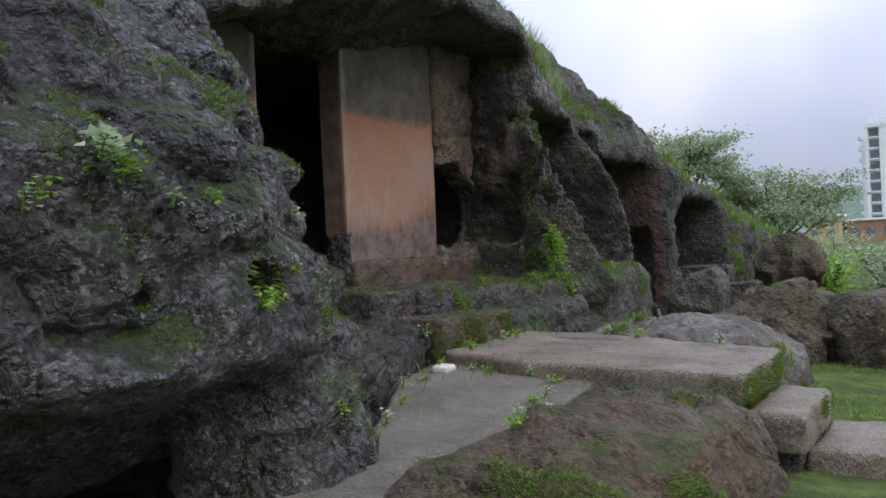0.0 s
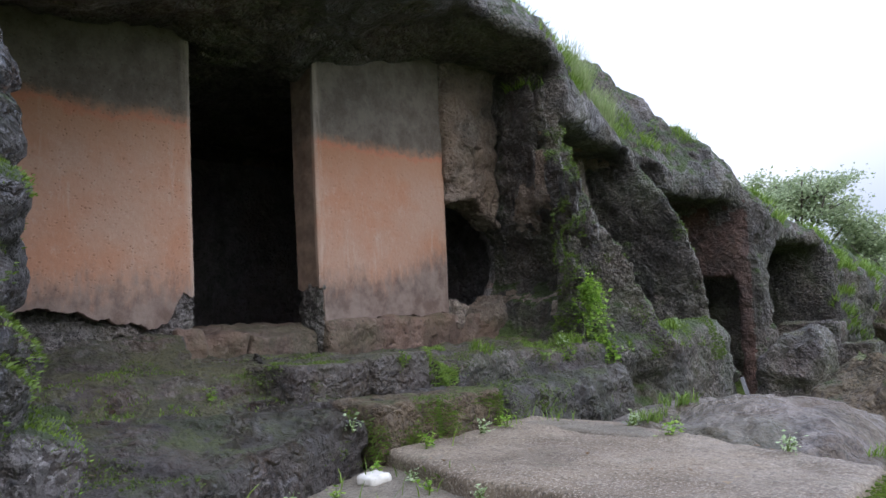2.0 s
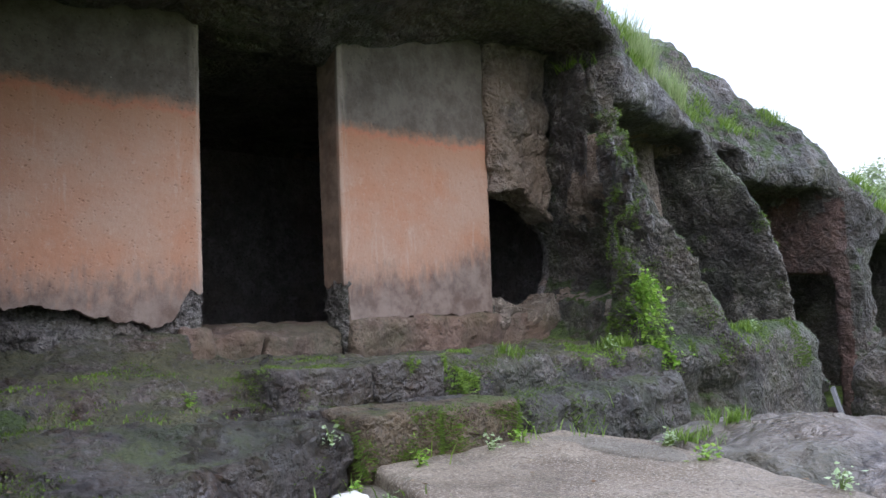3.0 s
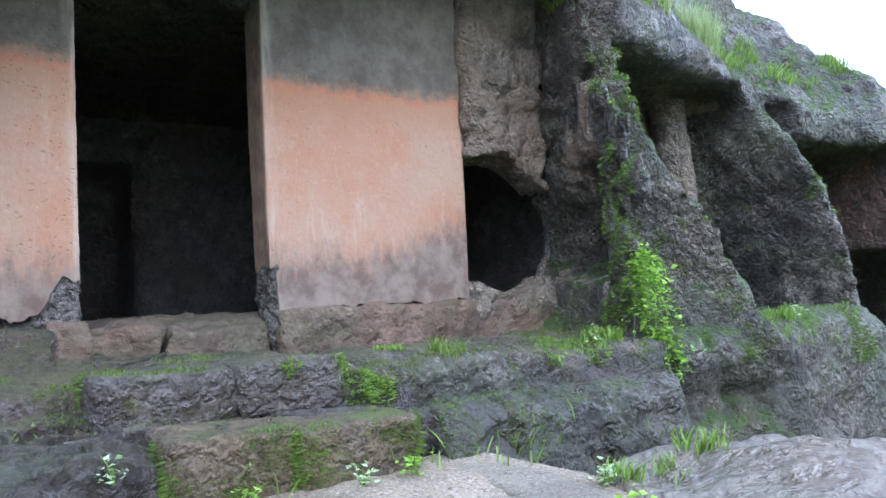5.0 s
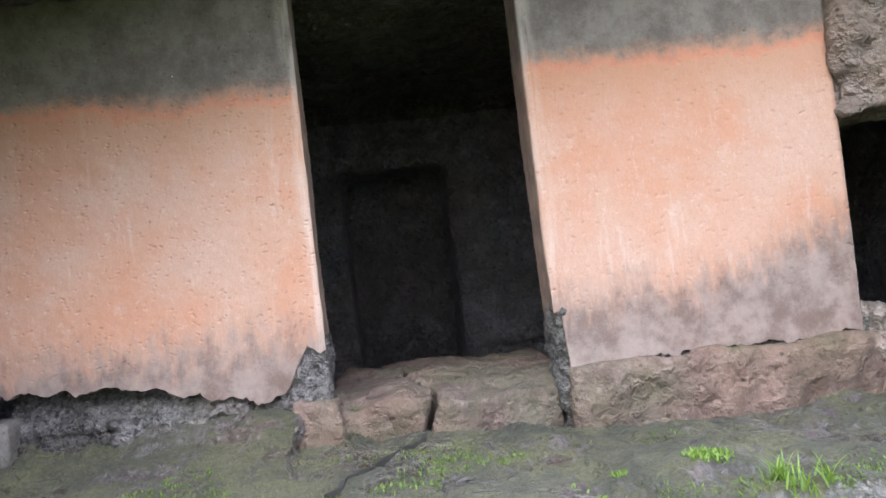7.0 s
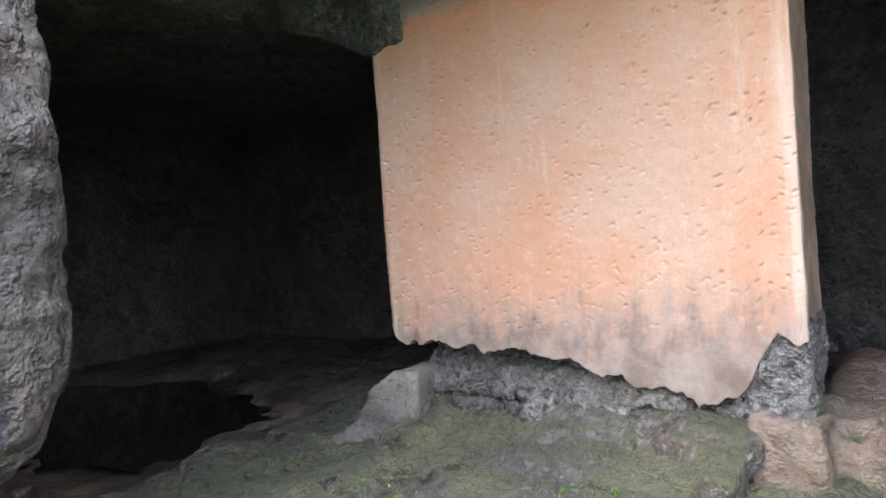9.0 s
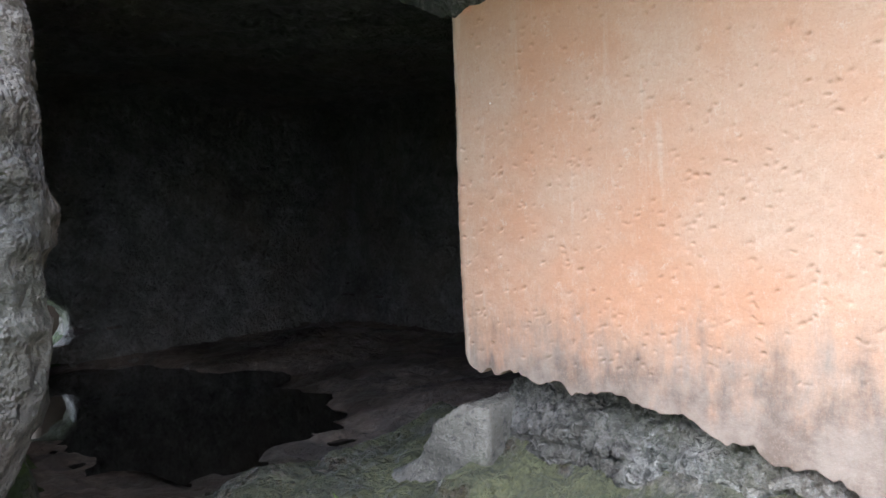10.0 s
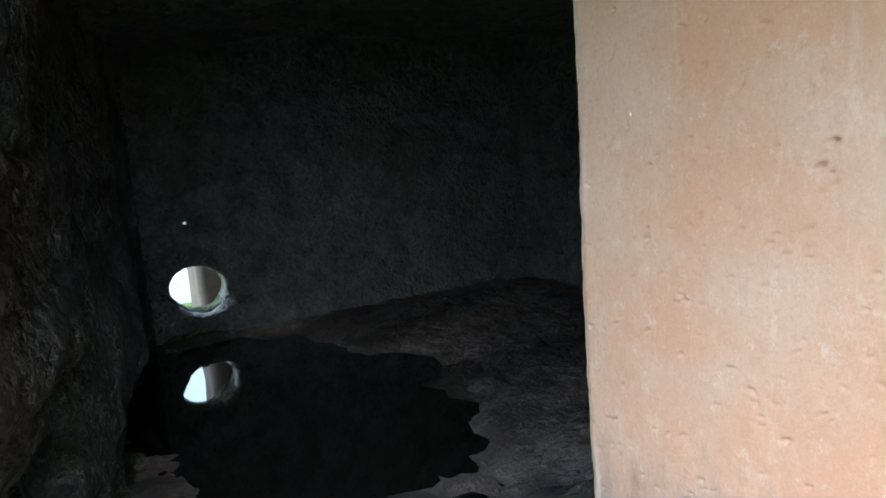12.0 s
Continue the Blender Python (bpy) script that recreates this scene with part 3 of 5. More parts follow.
    d = carve(d, block(x, y, z, (-8.5, 15.05, -0.5), (-4.3, 17.8, 2.25), 0.35) + 0.5 * lumps, 0.08)
    d = carve(d, block(x, y, z, (-5.7, 10.35, 1.25), (-4.4, 11.4, 2.3), 0.2) + 0.5 * lumps, 0.1)
    d = carve(d, block(x, y, z, (-6.7, 10.95, 1.25), (-5.2, 11.85, 1.9), 0.15) + 0.4 * lumps, 0.05)
    d = carve(d, block(x, y, z, (-8.2, 13.3, -0.2), (-5.15, 15.4, 1.75), 0.12) + 0.4 * lumps, 0.06)
    d = join(d, limb(x, y, z, (-6.2, 11.3, 3.7), (-6.08, 11.25, 2.0), 0.17, 0.21), 0.05)
    d = carve(d, block(x, y, z, (-6.8, -1.7, 0.9), (-5.3, 1.2, 1.6), 0.05), 0.05)
    # broken hole beside the second pillar
    hole = np.sqrt(((y - 8.7) / 0.78) ** 2 + ((z - 2.06 + 0.12 * (y - 8.66)) / 0.6) ** 2) - 1
    d = carve(d, np.maximum(np.maximum(0.5 * hole, 8.3 - y), np.maximum(-6.8 - x, x + 4.95)) + 0.5 * lumps, 0.05)
    # hole through the end wall towards the next court, and a small round one above it
    end = np.sqrt(((x + 5.98) / 0.29) ** 2 + ((z - 1.4 - 0.15 * (x + 5.93)) / 0.24) ** 2) - 1
    d = carve(d, np.maximum(0.24 * end, np.abs(y + 2.3) - 1.3) + 0.2 * lumps, 0.02)
    d = carve(d, np.maximum(np.sqrt((x + 5.92 - 0.17 * (y + 1.9)) ** 2 + (z - 1.98 - 0.1 * (y + 1.9)) ** 2) - 0.045, np.abs(y + 2.3) - 1.0), 0.01)
    # a shallow basin in the hall floor that holds rainwater, and a cell doorway in the back wall
    d = carve(d, egg(x, y, z, (-6.0, 0.15, 1.0), (1.15, 2.0, 0.13)) + 0.4 * lumps, 0.03)
    d = carve(d, block(x, y, z, (-10.5, 5.2, 1.0), (-9.0, 6.3, 3.15), 0.04) + 0.2 * lumps, 0.04)
    return carve(d, block(x, y, z, (-7.5, -9.0, 0.3), (-2.0, -2.3, 9.0), 0.1), 0.05)


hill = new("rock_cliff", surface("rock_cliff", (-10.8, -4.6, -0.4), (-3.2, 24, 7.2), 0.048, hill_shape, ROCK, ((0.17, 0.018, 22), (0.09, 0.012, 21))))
# inside of the hall: paler stone, its colour brightened in place of daylight
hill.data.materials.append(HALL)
flat_co = np.zeros(len(hill.data.polygons) * 3, np.float32)
hill.data.polygons.foreach_get("center", flat_co)
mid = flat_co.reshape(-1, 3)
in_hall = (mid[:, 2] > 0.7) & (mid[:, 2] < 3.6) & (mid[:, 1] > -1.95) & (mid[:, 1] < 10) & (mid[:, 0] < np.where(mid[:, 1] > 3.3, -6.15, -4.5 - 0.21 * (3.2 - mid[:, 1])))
hill.data.materials.append(BROKEN)
ragged = 0.22 * scatter_noise(mid, 0.35, 23) + 0.1 * scatter_noise(mid, 0.1, 24)
freshly_broken = (mid[:, 0] < -4.95) & (mid[:, 1] > 8.0) & (mid[:, 1] + 0.25 * (mid[:, 2] - 2.6) + ragged < 9.1) & (mid[:, 2] + ragged > 1.5) & (mid[:, 2] + ragged < 3.75) & ~in_hall
pilaster = (mid[:, 0] < -5.75) & (np.abs(mid[:, 1] - 11.25) < 0.45) & (mid[:, 2] > 2.05) & (mid[:, 2] + ragged < 3.5)
hill.data.materials.append(EARTH_FLOOR)
hill.data.materials.append(RED_STONE)
red_face = (mid[:, 1] + ragged > 12.3) & (mid[:, 1] < 14.7) & (mid[:, 0] < -4.95) & (mid[:, 2] + ragged < 2.75)
hill.data.polygons.foreach_get("normal", flat_co)
hall_floor = in_hall & (flat_co.reshape(-1, 3)[:, 2] > 0.6) & (mid[:, 2] < 1.3)
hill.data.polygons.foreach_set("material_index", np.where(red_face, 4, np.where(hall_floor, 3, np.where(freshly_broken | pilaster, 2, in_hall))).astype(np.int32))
tagged(hill, "dark mossy basalt cliff with rock-cut porch, hall and buttresses", "cliff", kind="structure")


def near_rock_shape(x, y, z, axes):
    lumps = 0.14 * fabric(axes, 0.85, 31) + 0.17 * (0.3 - np.abs(fabric(axes, (0.5, 0.5, 0.3), 32))) + 0.07 * (np.abs(fabric(axes, (0.24, 0.24, 0.13), 33)) - 0.3) + 0.025 * fabric(axes, 0.08, 34)
    face = x + 2.5 + 0.95 * np.clip(z - 1.9, 0, 9) + 1.9 * np.clip(1.1 - z, 0, 9)
    end = y - 3.05 + 0.22 * (x + 3.2)
    corner = (x + y - 0.15 + 0.45 * np.clip(z - 1.15, 0, 9) + 0.6 * np.clip(z - 2.6, 0, 9)) * 0.7 + 0.35 * np.clip(0.9 - z, 0, 9)
    back = -4.4 - x - 0.21 * (3.23 - y) + 0.55 * np.clip(1.9 - z, 0, 2)
    d = -join(-face * 0.8, join(-corner, join(-end, -back, 0.2), 0.2), 0.3)
    d = np.maximum(d, z - 4.6) + lumps * np.where(x < -4.1, 0.55, 1.0)
    d = join(d, egg(x, y, z, (-3.05, 2.72, 0.5), (0.46, 0.5, 0.94)) + 0.6 * lumps, 0.15)
    for c, r in (((-2.4, 1.7, 1.38), (0.36, 0.1, 0.075)), ((-2.55, 2.3, 1.4), (0.36, 0.14, 0.13)), ((-2.5, 1.58, 1.68), (0.2, 0.05, 0.035)), ((-2.6, 2.2, 1.9), (0.2, 0.05, 0.06))):
        d = carve(d, egg(x, y, z, c, r) + 0.3 * lumps, 0.02)
    return d


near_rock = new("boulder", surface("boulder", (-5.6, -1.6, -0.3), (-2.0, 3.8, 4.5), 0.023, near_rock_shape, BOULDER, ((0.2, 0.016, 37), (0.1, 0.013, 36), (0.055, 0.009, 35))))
near_rock.data.materials.append(INNER)
flat_co = np.zeros(len(near_rock.data.polygons) * 3, np.float32)
near_rock.data.polygons.foreach_get("center", flat_co)
mid = flat_co.reshape(-1, 3)
# inner side: grey-pink stone, colour raised to stand in for light from the opening
inner_side = mid[:, 0] + 0.06 * scatter_noise(mid, 0.2, 38) < -4.12 - 0.21 * np.clip(3.23 - mid[:, 1], 0, 9)
near_rock.data.polygons.foreach_set("material_index", inner_side.astype(np.int32))
tagged(near_rock, "huge pitted dark basalt boulder with moss and ferns beside the porch", "boulder", kind="structure")


# ---- plastered pillars of the porch ----
def plaster_skin(name, y0, y1, z_top, foot, seed, depth=0.34, step=0.009):
    """A plaster coat wrapped round a pillar: front face, arrises and both jambs, with a ragged foot and chisel dents."""
    rng = np.random.default_rng(seed)
    r, x0 = 0.025, -5.88
    us = np.arange(-depth, y1 - y0 + depth + step, step)
    n_v = int((z_top - 1.3) / step)
    width = y1 - y0
    ys = np.clip(us, 0, width) + y0
    inset = np.where(us < 0, -us, np.where(us > width, us - width, 0.0))
    near = np.minimum(np.abs(us), np.abs(us - width))
    px = x0 - inset - np.where(near < r, 0.4 * (r - near), 0.0)
    ragged = np.array([foot(y) for y in ys])
    line = np.stack([ys * 1.0, ys * 0, inset], 1)
    ragged = ragged + 0.05 * scatter_noise(line, 0.13, seed) + 0.035 * scatter_noise(line, 0.05, seed + 1) + 0.016 * scatter_noise(line, 0.02, seed + 5)
    v = np.linspace(0, 1, n_v)
    z = ragged[:, None] + (z_top - ragged[:, None]) * v[None, :]
    y = np.repeat(ys[:, None], n_v, 1)
    x = np.repeat(px[:, None], n_v, 1)
    p = np.stack([x.ravel(), y.ravel(), z.ravel()], 1)
    out = np.zeros_like(p)
    side = np.repeat(np.where(us < 0, -1.0, np.where(us > width, 1.0, 0.0))[:, None], n_v, 1).ravel()
    out[:, 0] = np.where(side == 0, 1.0, 0.0)
    out[:, 1] = side
    relief = 0.012 * scatter_noise(p, 0.6, seed + 2) + 0.003 * scatter_noise(p, 0.12, seed + 3) + 0.002 * scatter_noise(p, 0.035, seed + 4)
    for k in range(int(width * 560)):
        cy, cz, turn = rng.uniform(y0, y1), rng.uniform(1.7, z_top), rng.normal(0.35, 0.35)
        a, b = rng.uniform(0.004, 0.01), rng.uniform(0.0026, 0.0045)
        k_near = (np.abs(p[:, 1] - cy) < 0.06) & (np.abs(p[:, 2] - cz) < 0.06) & (side == 0)
        dy, dz = p[k_near, 1] - cy, p[k_near, 2] - cz
        uu, vv = dy * np.cos(turn) + dz * np.sin(turn), -dy * np.sin(turn) + dz * np.cos(turn)
        relief[k_near] -= rng.uniform(0.005, 0.015) * np.exp(-(uu / a) ** 2 - (vv / b) ** 2)
    p = p + out * relief[:, None]
    grid = np.arange(len(us) * n_v).reshape(len(us), n_v)
    front = np.stack([grid[:-1, :-1], grid[1:, :-1], grid[1:, 1:], grid[:-1, 1:]], -1).reshape(-1, 4)
    lip_back = p[grid[:, 0]] - out[grid[:, 0]] * 0.07
    lip_index = len(p) + np.arange(len(us))
    lip = np.stack([lip_index[:-1], lip_index[1:], grid[1:, 0], grid[:-1, 0]], -1)
    ob = new(name, mesh_from(name, np.concatenate([p, lip_back]), np.concatenate([front, lip]), PLASTER))
    return ob


def foot_left(y):
    return float(np.interp(y, [3.4, 3.5, 3.75, 4.1, 4.5, 4.95, 5.05, 5.15, 5.3], [1.68, 1.62, 1.6, 1.63, 1.54, 1.42, 1.52, 1.66, 1.7]))


def foot_right(y):
    return float(np.interp(y, [6.5, 6.565, 6.6, 6.76, 6.82, 8.3], [1.72, 1.72, 1.25, 1.25, 1.42, 1.43]))


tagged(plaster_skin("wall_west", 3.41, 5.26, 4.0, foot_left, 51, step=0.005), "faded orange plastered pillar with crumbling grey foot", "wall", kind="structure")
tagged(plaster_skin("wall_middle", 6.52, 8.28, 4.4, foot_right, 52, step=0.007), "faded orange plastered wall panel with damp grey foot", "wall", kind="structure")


# rough stone core behind the plaster, its bare foot and the door sill
def core_shape(y0, y1, z0, z1, seed, bare):
    def shape(x, y, z, axes):
        lumps = 0.05 * fabric(axes, 0.2, seed) + 0.1 * (np.abs(fabric(axes, 0.1, seed + 1)) - 0.3) + 0.05 * (0.3 - np.abs(fabric(axes, 0.05, seed + 2)))
        d = block(x, y, z, (-6.19, y0, z0), (-5.925, y1, z1), 0.02) + 0.12 * np.clip((z - 1.42) / 0.16, 0, 1) + lumps * np.where(z < 1.5, 0.75, 0.15)
        return join(d, block(x, y, z, *bare, 0.015) + 0.3 * lumps, 0.03)
    return shape


CORE = rock_material("broken_pillar_stone", (0.18, 0.162, 0.145), (0.38, 0.345, 0.31), (0.52, 0.48, 0.44), 0.12, 0.2, 0.2, 1.0)
SILL = rock_material("reddish_sill_stone", (0.09, 0.062, 0.047), (0.2, 0.142, 0.11), (0.3, 0.23, 0.185), 0.25, 0.25, 0.3, 0.5, 0.5, speck=0.15, stain=0.25)
# where the coat has fallen off a corner the core stands almost flush
BARE = (((-6.19, 4.98, 1.2), (-5.905, 5.255, 1.74)), ((-6.19, 6.53, 1.2), (-5.915, 6.62, 1.76)))
for k, (a, b, top) in enumerate(((3.45, 5.22, 3.7), (6.56, 8.24, 4.1))):
    core = new("pillar_core", surface("pillar_core", (-6.3, a - 0.1, 0.95), (-5.8, b + 0.1, top), 0.016, core_shape(a, b, 1.0, top - 0.05, 60 + 3 * k, BARE[k]), CORE, ((0.05, 0.014, 69), (0.03, 0.008, 68))))
    tagged(core, "rough grey stone core of the pillar, bare at its foot", "pillar", kind="structure")


def sill_shape(x, y, z, axes):
    lumps = 0.035 * fabric(axes, 0.3, 71) + 0.02 * fabric(axes, 0.1, 72)
    d = block(x, y, z, (-7.25, 5.2, 1.0), (-5.86, 6.6, 1.4), 0.03) + 0.07 * np.clip((x + 6.25) / 0.4, 0, 1)
    d = join(d, block(x, y, z, (-6.3, 6.55, 1.0), (-5.8, 9.3, 1.42), 0.06), 0.04)
    d = join(d, block(x, y, z, (-6.3, 5.05, 1.0), (-5.8, 5.32, 1.42), 0.04), 0.03)
    crack = np.abs(y - 5.78 - 0.35 * (z - 1.2) - 0.25 * (x + 5.9) - 0.05 * np.sin(9 * x)) - 0.024
    return carve(d + lumps, crack, 0.01)


tagged(new("door_sill", surface("door_sill", (-7.4, 3.4, 0.95), (-5.55, 9.4, 1.6), 0.022, sill_shape, SILL, ((0.07, 0.008, 73),))), "cracked reddish stone sill and plinth under the pillars", "sill", kind="structure")


# ---- terraces of rock and old steps below the porch ----
def terrace_shape(x, y, z, axes):
    lumps = 0.05 * fabric(axes, 0.6, 81) + 0.06 * (0.3 - np.abs(fabric(axes, (0.34, 0.34, 0.2), 82))) + 0.04 * (np.abs(fabric(axes, (0.14, 0.14, 0.1), 83)) - 0.3)
    d = block(x, y, z, (-6.6, 2.4, 0.0), (-4.75, 9.0, 1.09), 0.06)
    bank = np.maximum(np.maximum(z - 1.29 - 0.45 * (-5.75 - x), 3.45 - y), y - 5.05)
    d = join(d, np.maximum(bank * 0.9, np.maximum(x + 5.3, -6.3 - x)), 0.12)
    d = join(d, block(x, y, z, (-5.4, 6.3, 0.0), (-4.35, 9.0, 1.07), 0.1), 0.08)
    d = join(d, block(x, y, z, (-5.4, 6.4, 0.0), (-3.85, 8.5, 0.86), 0.12), 0.06)
    slope = np.maximum(np.maximum(z - 0.84 - 0.16 * (-4.0 - x), x + 3.35 + 0.3 * (y - 3.4)), np.maximum(2.6 - y, y - 6.4))
    d = join(d, slope * 0.9, 0.1)
    d = carve(d, np.maximum(block(x, y, z, (-4.05, 5.25, 0.3), (-3.0, 6.7, 1.2)), -9), 0.04)
    return d + lumps


terrace = new("rock_terrace", surface("rock_terrace", (-6.5, 2.2, 0.15), (-2.9, 9.1, 1.4), 0.025, terrace_shape, LEDGE, ((0.11, 0.012, 85), (0.05, 0.011, 84))))
terrace.data.materials.append(WET_SLOPE)
flat_co = np.zeros(len(terrace.data.polygons) * 3, np.float32)
terrace.data.polygons.foreach_get("center", flat_co)
mid = flat_co.reshape(-1, 3)
washed = mid[:, 2] + 0.1 * scatter_noise(mid, 0.3, 87) + 0.06 * scatter_noise(mid, 0.09, 88) < 0.98
terrace.data.polygons.foreach_set("material_index", washed.astype(np.int32))
tagged(terrace, "wet uneven rock terrace with moss below the porch", "rock", kind="structure")


def rough_stone(name, lo, hi, seed, mat, label, category, r=0.05, amount=0.03, step=0.02, cut=None, group="", kind=""):
    def shape(x, y, z, axes):
        lumps = amount * fabric(axes, 0.3, seed) + 0.6 * amount * fabric(axes, 0.1, seed + 1)
        d = block(x, y, z, lo, hi, r) + lumps
        return carve(d, cut(x, y, z), 0.02) if cut else d
    pad = 3 * amount + 2 * step
    me = surface(name, [v - pad for v in lo], [v + pad for v in hi], step, shape, mat, ((0.05, 0.006, seed + 2),))
    return tagged(new(name, me), label, category, group, kind)


def crack_across(c, k):
    return lambda x, y, z: np.maximum(np.abs(y - c - 0.08 * np.sin(14 * z + k) - 0.1 * (x + 4.5)) - 0.014, 0.95 - z)


def block_step(label, pieces, mat, seed):
    base = tagged(new("stone_step"), label, "step", "old steps")
    for k, (lo, hi) in enumerate(pieces):
        stone = rough_stone("stone_step", lo, hi, seed + 4 * k, mat, "", "", 0.025, 0.022)
        stone.name = "stone_block"
        stone.parent = base


block_step("cracked grey stone step of two blocks below the doorway", (((-4.95, 5.1, 0.9), (-4.36, 5.76, 1.15)), ((-4.95, 5.77, 0.9), (-4.33, 6.32, 1.16))), LEDGE, 91)
block_step("mossy stone step of two blocks with grass at its foot", (((-4.6, 5.3, 0.5), (-3.79, 5.83, 0.9)), ((-4.6, 5.84, 0.5), (-3.76, 6.44, 0.89))), EARTHY, 101)


# ---- concrete slab, steps and path ----
def cast_slab(name, outline, z0, z1, mat, label, category, seed, tilt=None, group="", wobble=0.03):
    """A worn concrete slab over an outline, with soft chipped edges."""
    pts = np.array(outline, float)
    lo, hi = pts.min(0) - 0.12, pts.max(0) + 0.12

    def shape(x, y, z, axes):
        px, py = axes[0][:, None], axes[1][None, :]
        best = np.full((len(axes[0]), len(axes[1])), 1e9)
        inside = np.zeros(best.shape, bool)
        for (ax, ay), (bx, by) in zip(pts, np.roll(pts, -1, 0)):
            h = np.clip(((px - ax) * (bx - ax) + (py - ay) * (by - ay)) / ((bx - ax) ** 2 + (by - ay) ** 2), 0, 1)
            best = np.minimum(best, np.hypot(px - ax - h * (bx - ax), py - ay - h * (by - ay)))
            inside ^= ((ay > py) != (by > py)) & (px < (bx - ax) * (py - ay) / (by - ay + 1e-9) + ax)
        flat = np.where(inside, -best, best).astype(np.float32)[:, :, None]
        rise = tilt(x, y) if tilt else 0.0
        slab = np.maximum(z - z1 - rise, z0 - z)
        q1, q2 = flat + 0.03, slab + 0.03
        d = np.sqrt(np.maximum(q1, 0) ** 2 + np.maximum(q2, 0) ** 2) + np.minimum(np.maximum(q1, q2), 0) - 0.03
        return d + wobble * fabric(axes, 0.35, seed) * 0.6 + 0.35 * wobble * fabric(axes, 0.1, seed + 1)

    me = surface(name, (lo[0], lo[1], z0 - 0.06), (hi[0], hi[1], z1 + 0.25), 0.025, shape, mat, ((0.06, 0.004, seed + 2),))
    return tagged(new(name, me), label, category, group)


cast_slab("concrete_slab", [(-1.26, 5.02), (-1.26, 6.25), (-2.2, 6.6), (-3.1, 6.95), (-4.0, 6.9), (-4.1, 5.45), (-2.9, 5.06)], 0.4, 0.63, SLAB, "worn brown concrete landing slab with mossy edges", "slab", 101, wobble=0.022)
rough_stone("rubble_base", (-3.9, 5.14, -0.15), (-1.36, 6.5, 0.4), 113, BOULDER, "dark rubble base under the landing slab", "rubble", 0.06, 0.05, 0.03, kind="structure")
cast_slab("cement_patch", [(-2.5, 6.45), (-2.75, 6.72), (-3.2, 6.86), (-3.9, 6.82), (-3.95, 6.6), (-3.3, 6.5), (-2.9, 6.4)], 0.6, 0.638, PATH, "smooth grey wet cement patch on the landing slab", "cement", 115, wobble=0.008)
cast_slab("concrete_step", [(-1.3, 5.2), (-0.92, 5.15), (-0.92, 6.15), (-1.3, 6.3)], 0.1, 0.36, SLAB, "worn concrete step beside the landing slab", "step", 104, group="concrete steps")
rough_stone("rubble_base", (-1.3, 5.26, -0.15), (-0.98, 6.1, 0.14), 117, BOULDER, "dark rubble base under the concrete step", "rubble", 0.05, 0.04, 0.025, kind="structure")
cast_slab("concrete_step", [(-0.96, 5.4), (-0.45, 5.45), (-0.5, 6.4), (-0.96, 6.35)], -0.1, 0.1, SLAB, "low cracked concrete step", "step", 107, group="concrete steps")
cast_slab("concrete_path", [(-1.9, 1.2), (-1.85, 3.0), (-2.2, 4.3), (-2.3, 5.3), (-3.95, 5.6), (-3.75, 4.7), (-3.1, 3.6), (-2.75, 2.6), (-2.8, 1.2)], 0.0, 0.4, PATH, "damp grey concrete path running to the landing slab", "path", 110, tilt=lambda x, y: 0.06 * np.clip(y - 3.0, 0, 2.3), wobble=0.02)


# ---- loose boulders ----
def boulder(c, r, seed, mat, label, step=0.04, rough=0.1, flat=1.0):
    def shape(x, y, z, axes):
        lumps = rough * 1.6 * fabric(axes, 0.8, seed) + rough * 1.6 * (np.abs(fabric(axes, 0.4, seed + 1)) - 0.3) + 0.5 * rough * fabric(axes, 0.13, seed + 2)
        q = [np.abs((v - m) / s) for v, m, s in zip((x, y, z), c, r)]
        k = (q[0] ** 2.6 + q[1] ** 2.6 + q[2] ** 2.6) ** (1 / 2.6)
        return (k - 1) * min(r) * flat + lumps
    pad = [s + 3 * rough for s in r]
    me = surface("boulder", [m - s for m, s in zip(c, pad)], [m + s for m, s in zip(c, pad)], step, shape, mat, ((0.07, 0.008, seed + 3),))
    return tagged(new("boulder", me), label, "boulder", "boulders on the ground")


boulder((-1.64, 3.85, 0.08), (0.7, 1.38, 0.58), 121, EARTHY, "low brown boulder with bright moss beside the path", 0.024, 0.075)
boulder((-2.4, 7.7, 0.1), (1.05, 1.25, 0.63), 125, WETTOP, "flat rain-wet boulder behind the landing slab", 0.035, 0.06)
boulder((-2.2, 10.6, 0.15), (0.7, 0.8, 0.7), 129, EARTHY, "rounded brown boulder with mossy top", 0.04, 0.15)
boulder((-1.05, 10.9, 0.1), (0.66, 0.7, 0.64), 133, EARTHY, "squarish brown boulder beside its neighbour", 0.05, 0.08)
boulder((-3.45, 18.4, 0.7), (0.58, 0.7, 0.75), 137, EARTHY, "dark block of rock on the slope", 0.07, 0.14)
boulder((-4.0, 13.5, 0.15), (0.42, 0.6, 0.66), 141, LEDGE, "leaning grey rock at the mouth of the alcove", 0.05, 0.09)


# ---- ground to the horizon ----
def ground_height(p):
    close = np.clip(1.5 - np.abs(p[:, 1] - 8) / 40, 0.0, 1)
    z = 0.12 * scatter_noise(p, 1.7, 151) * close + 0.05 * scatter_noise(p, 0.5, 152) * close
    return z - 0.02 - 0.25 * np.clip((p[:, 1] - 6) / 8, 0, 1)


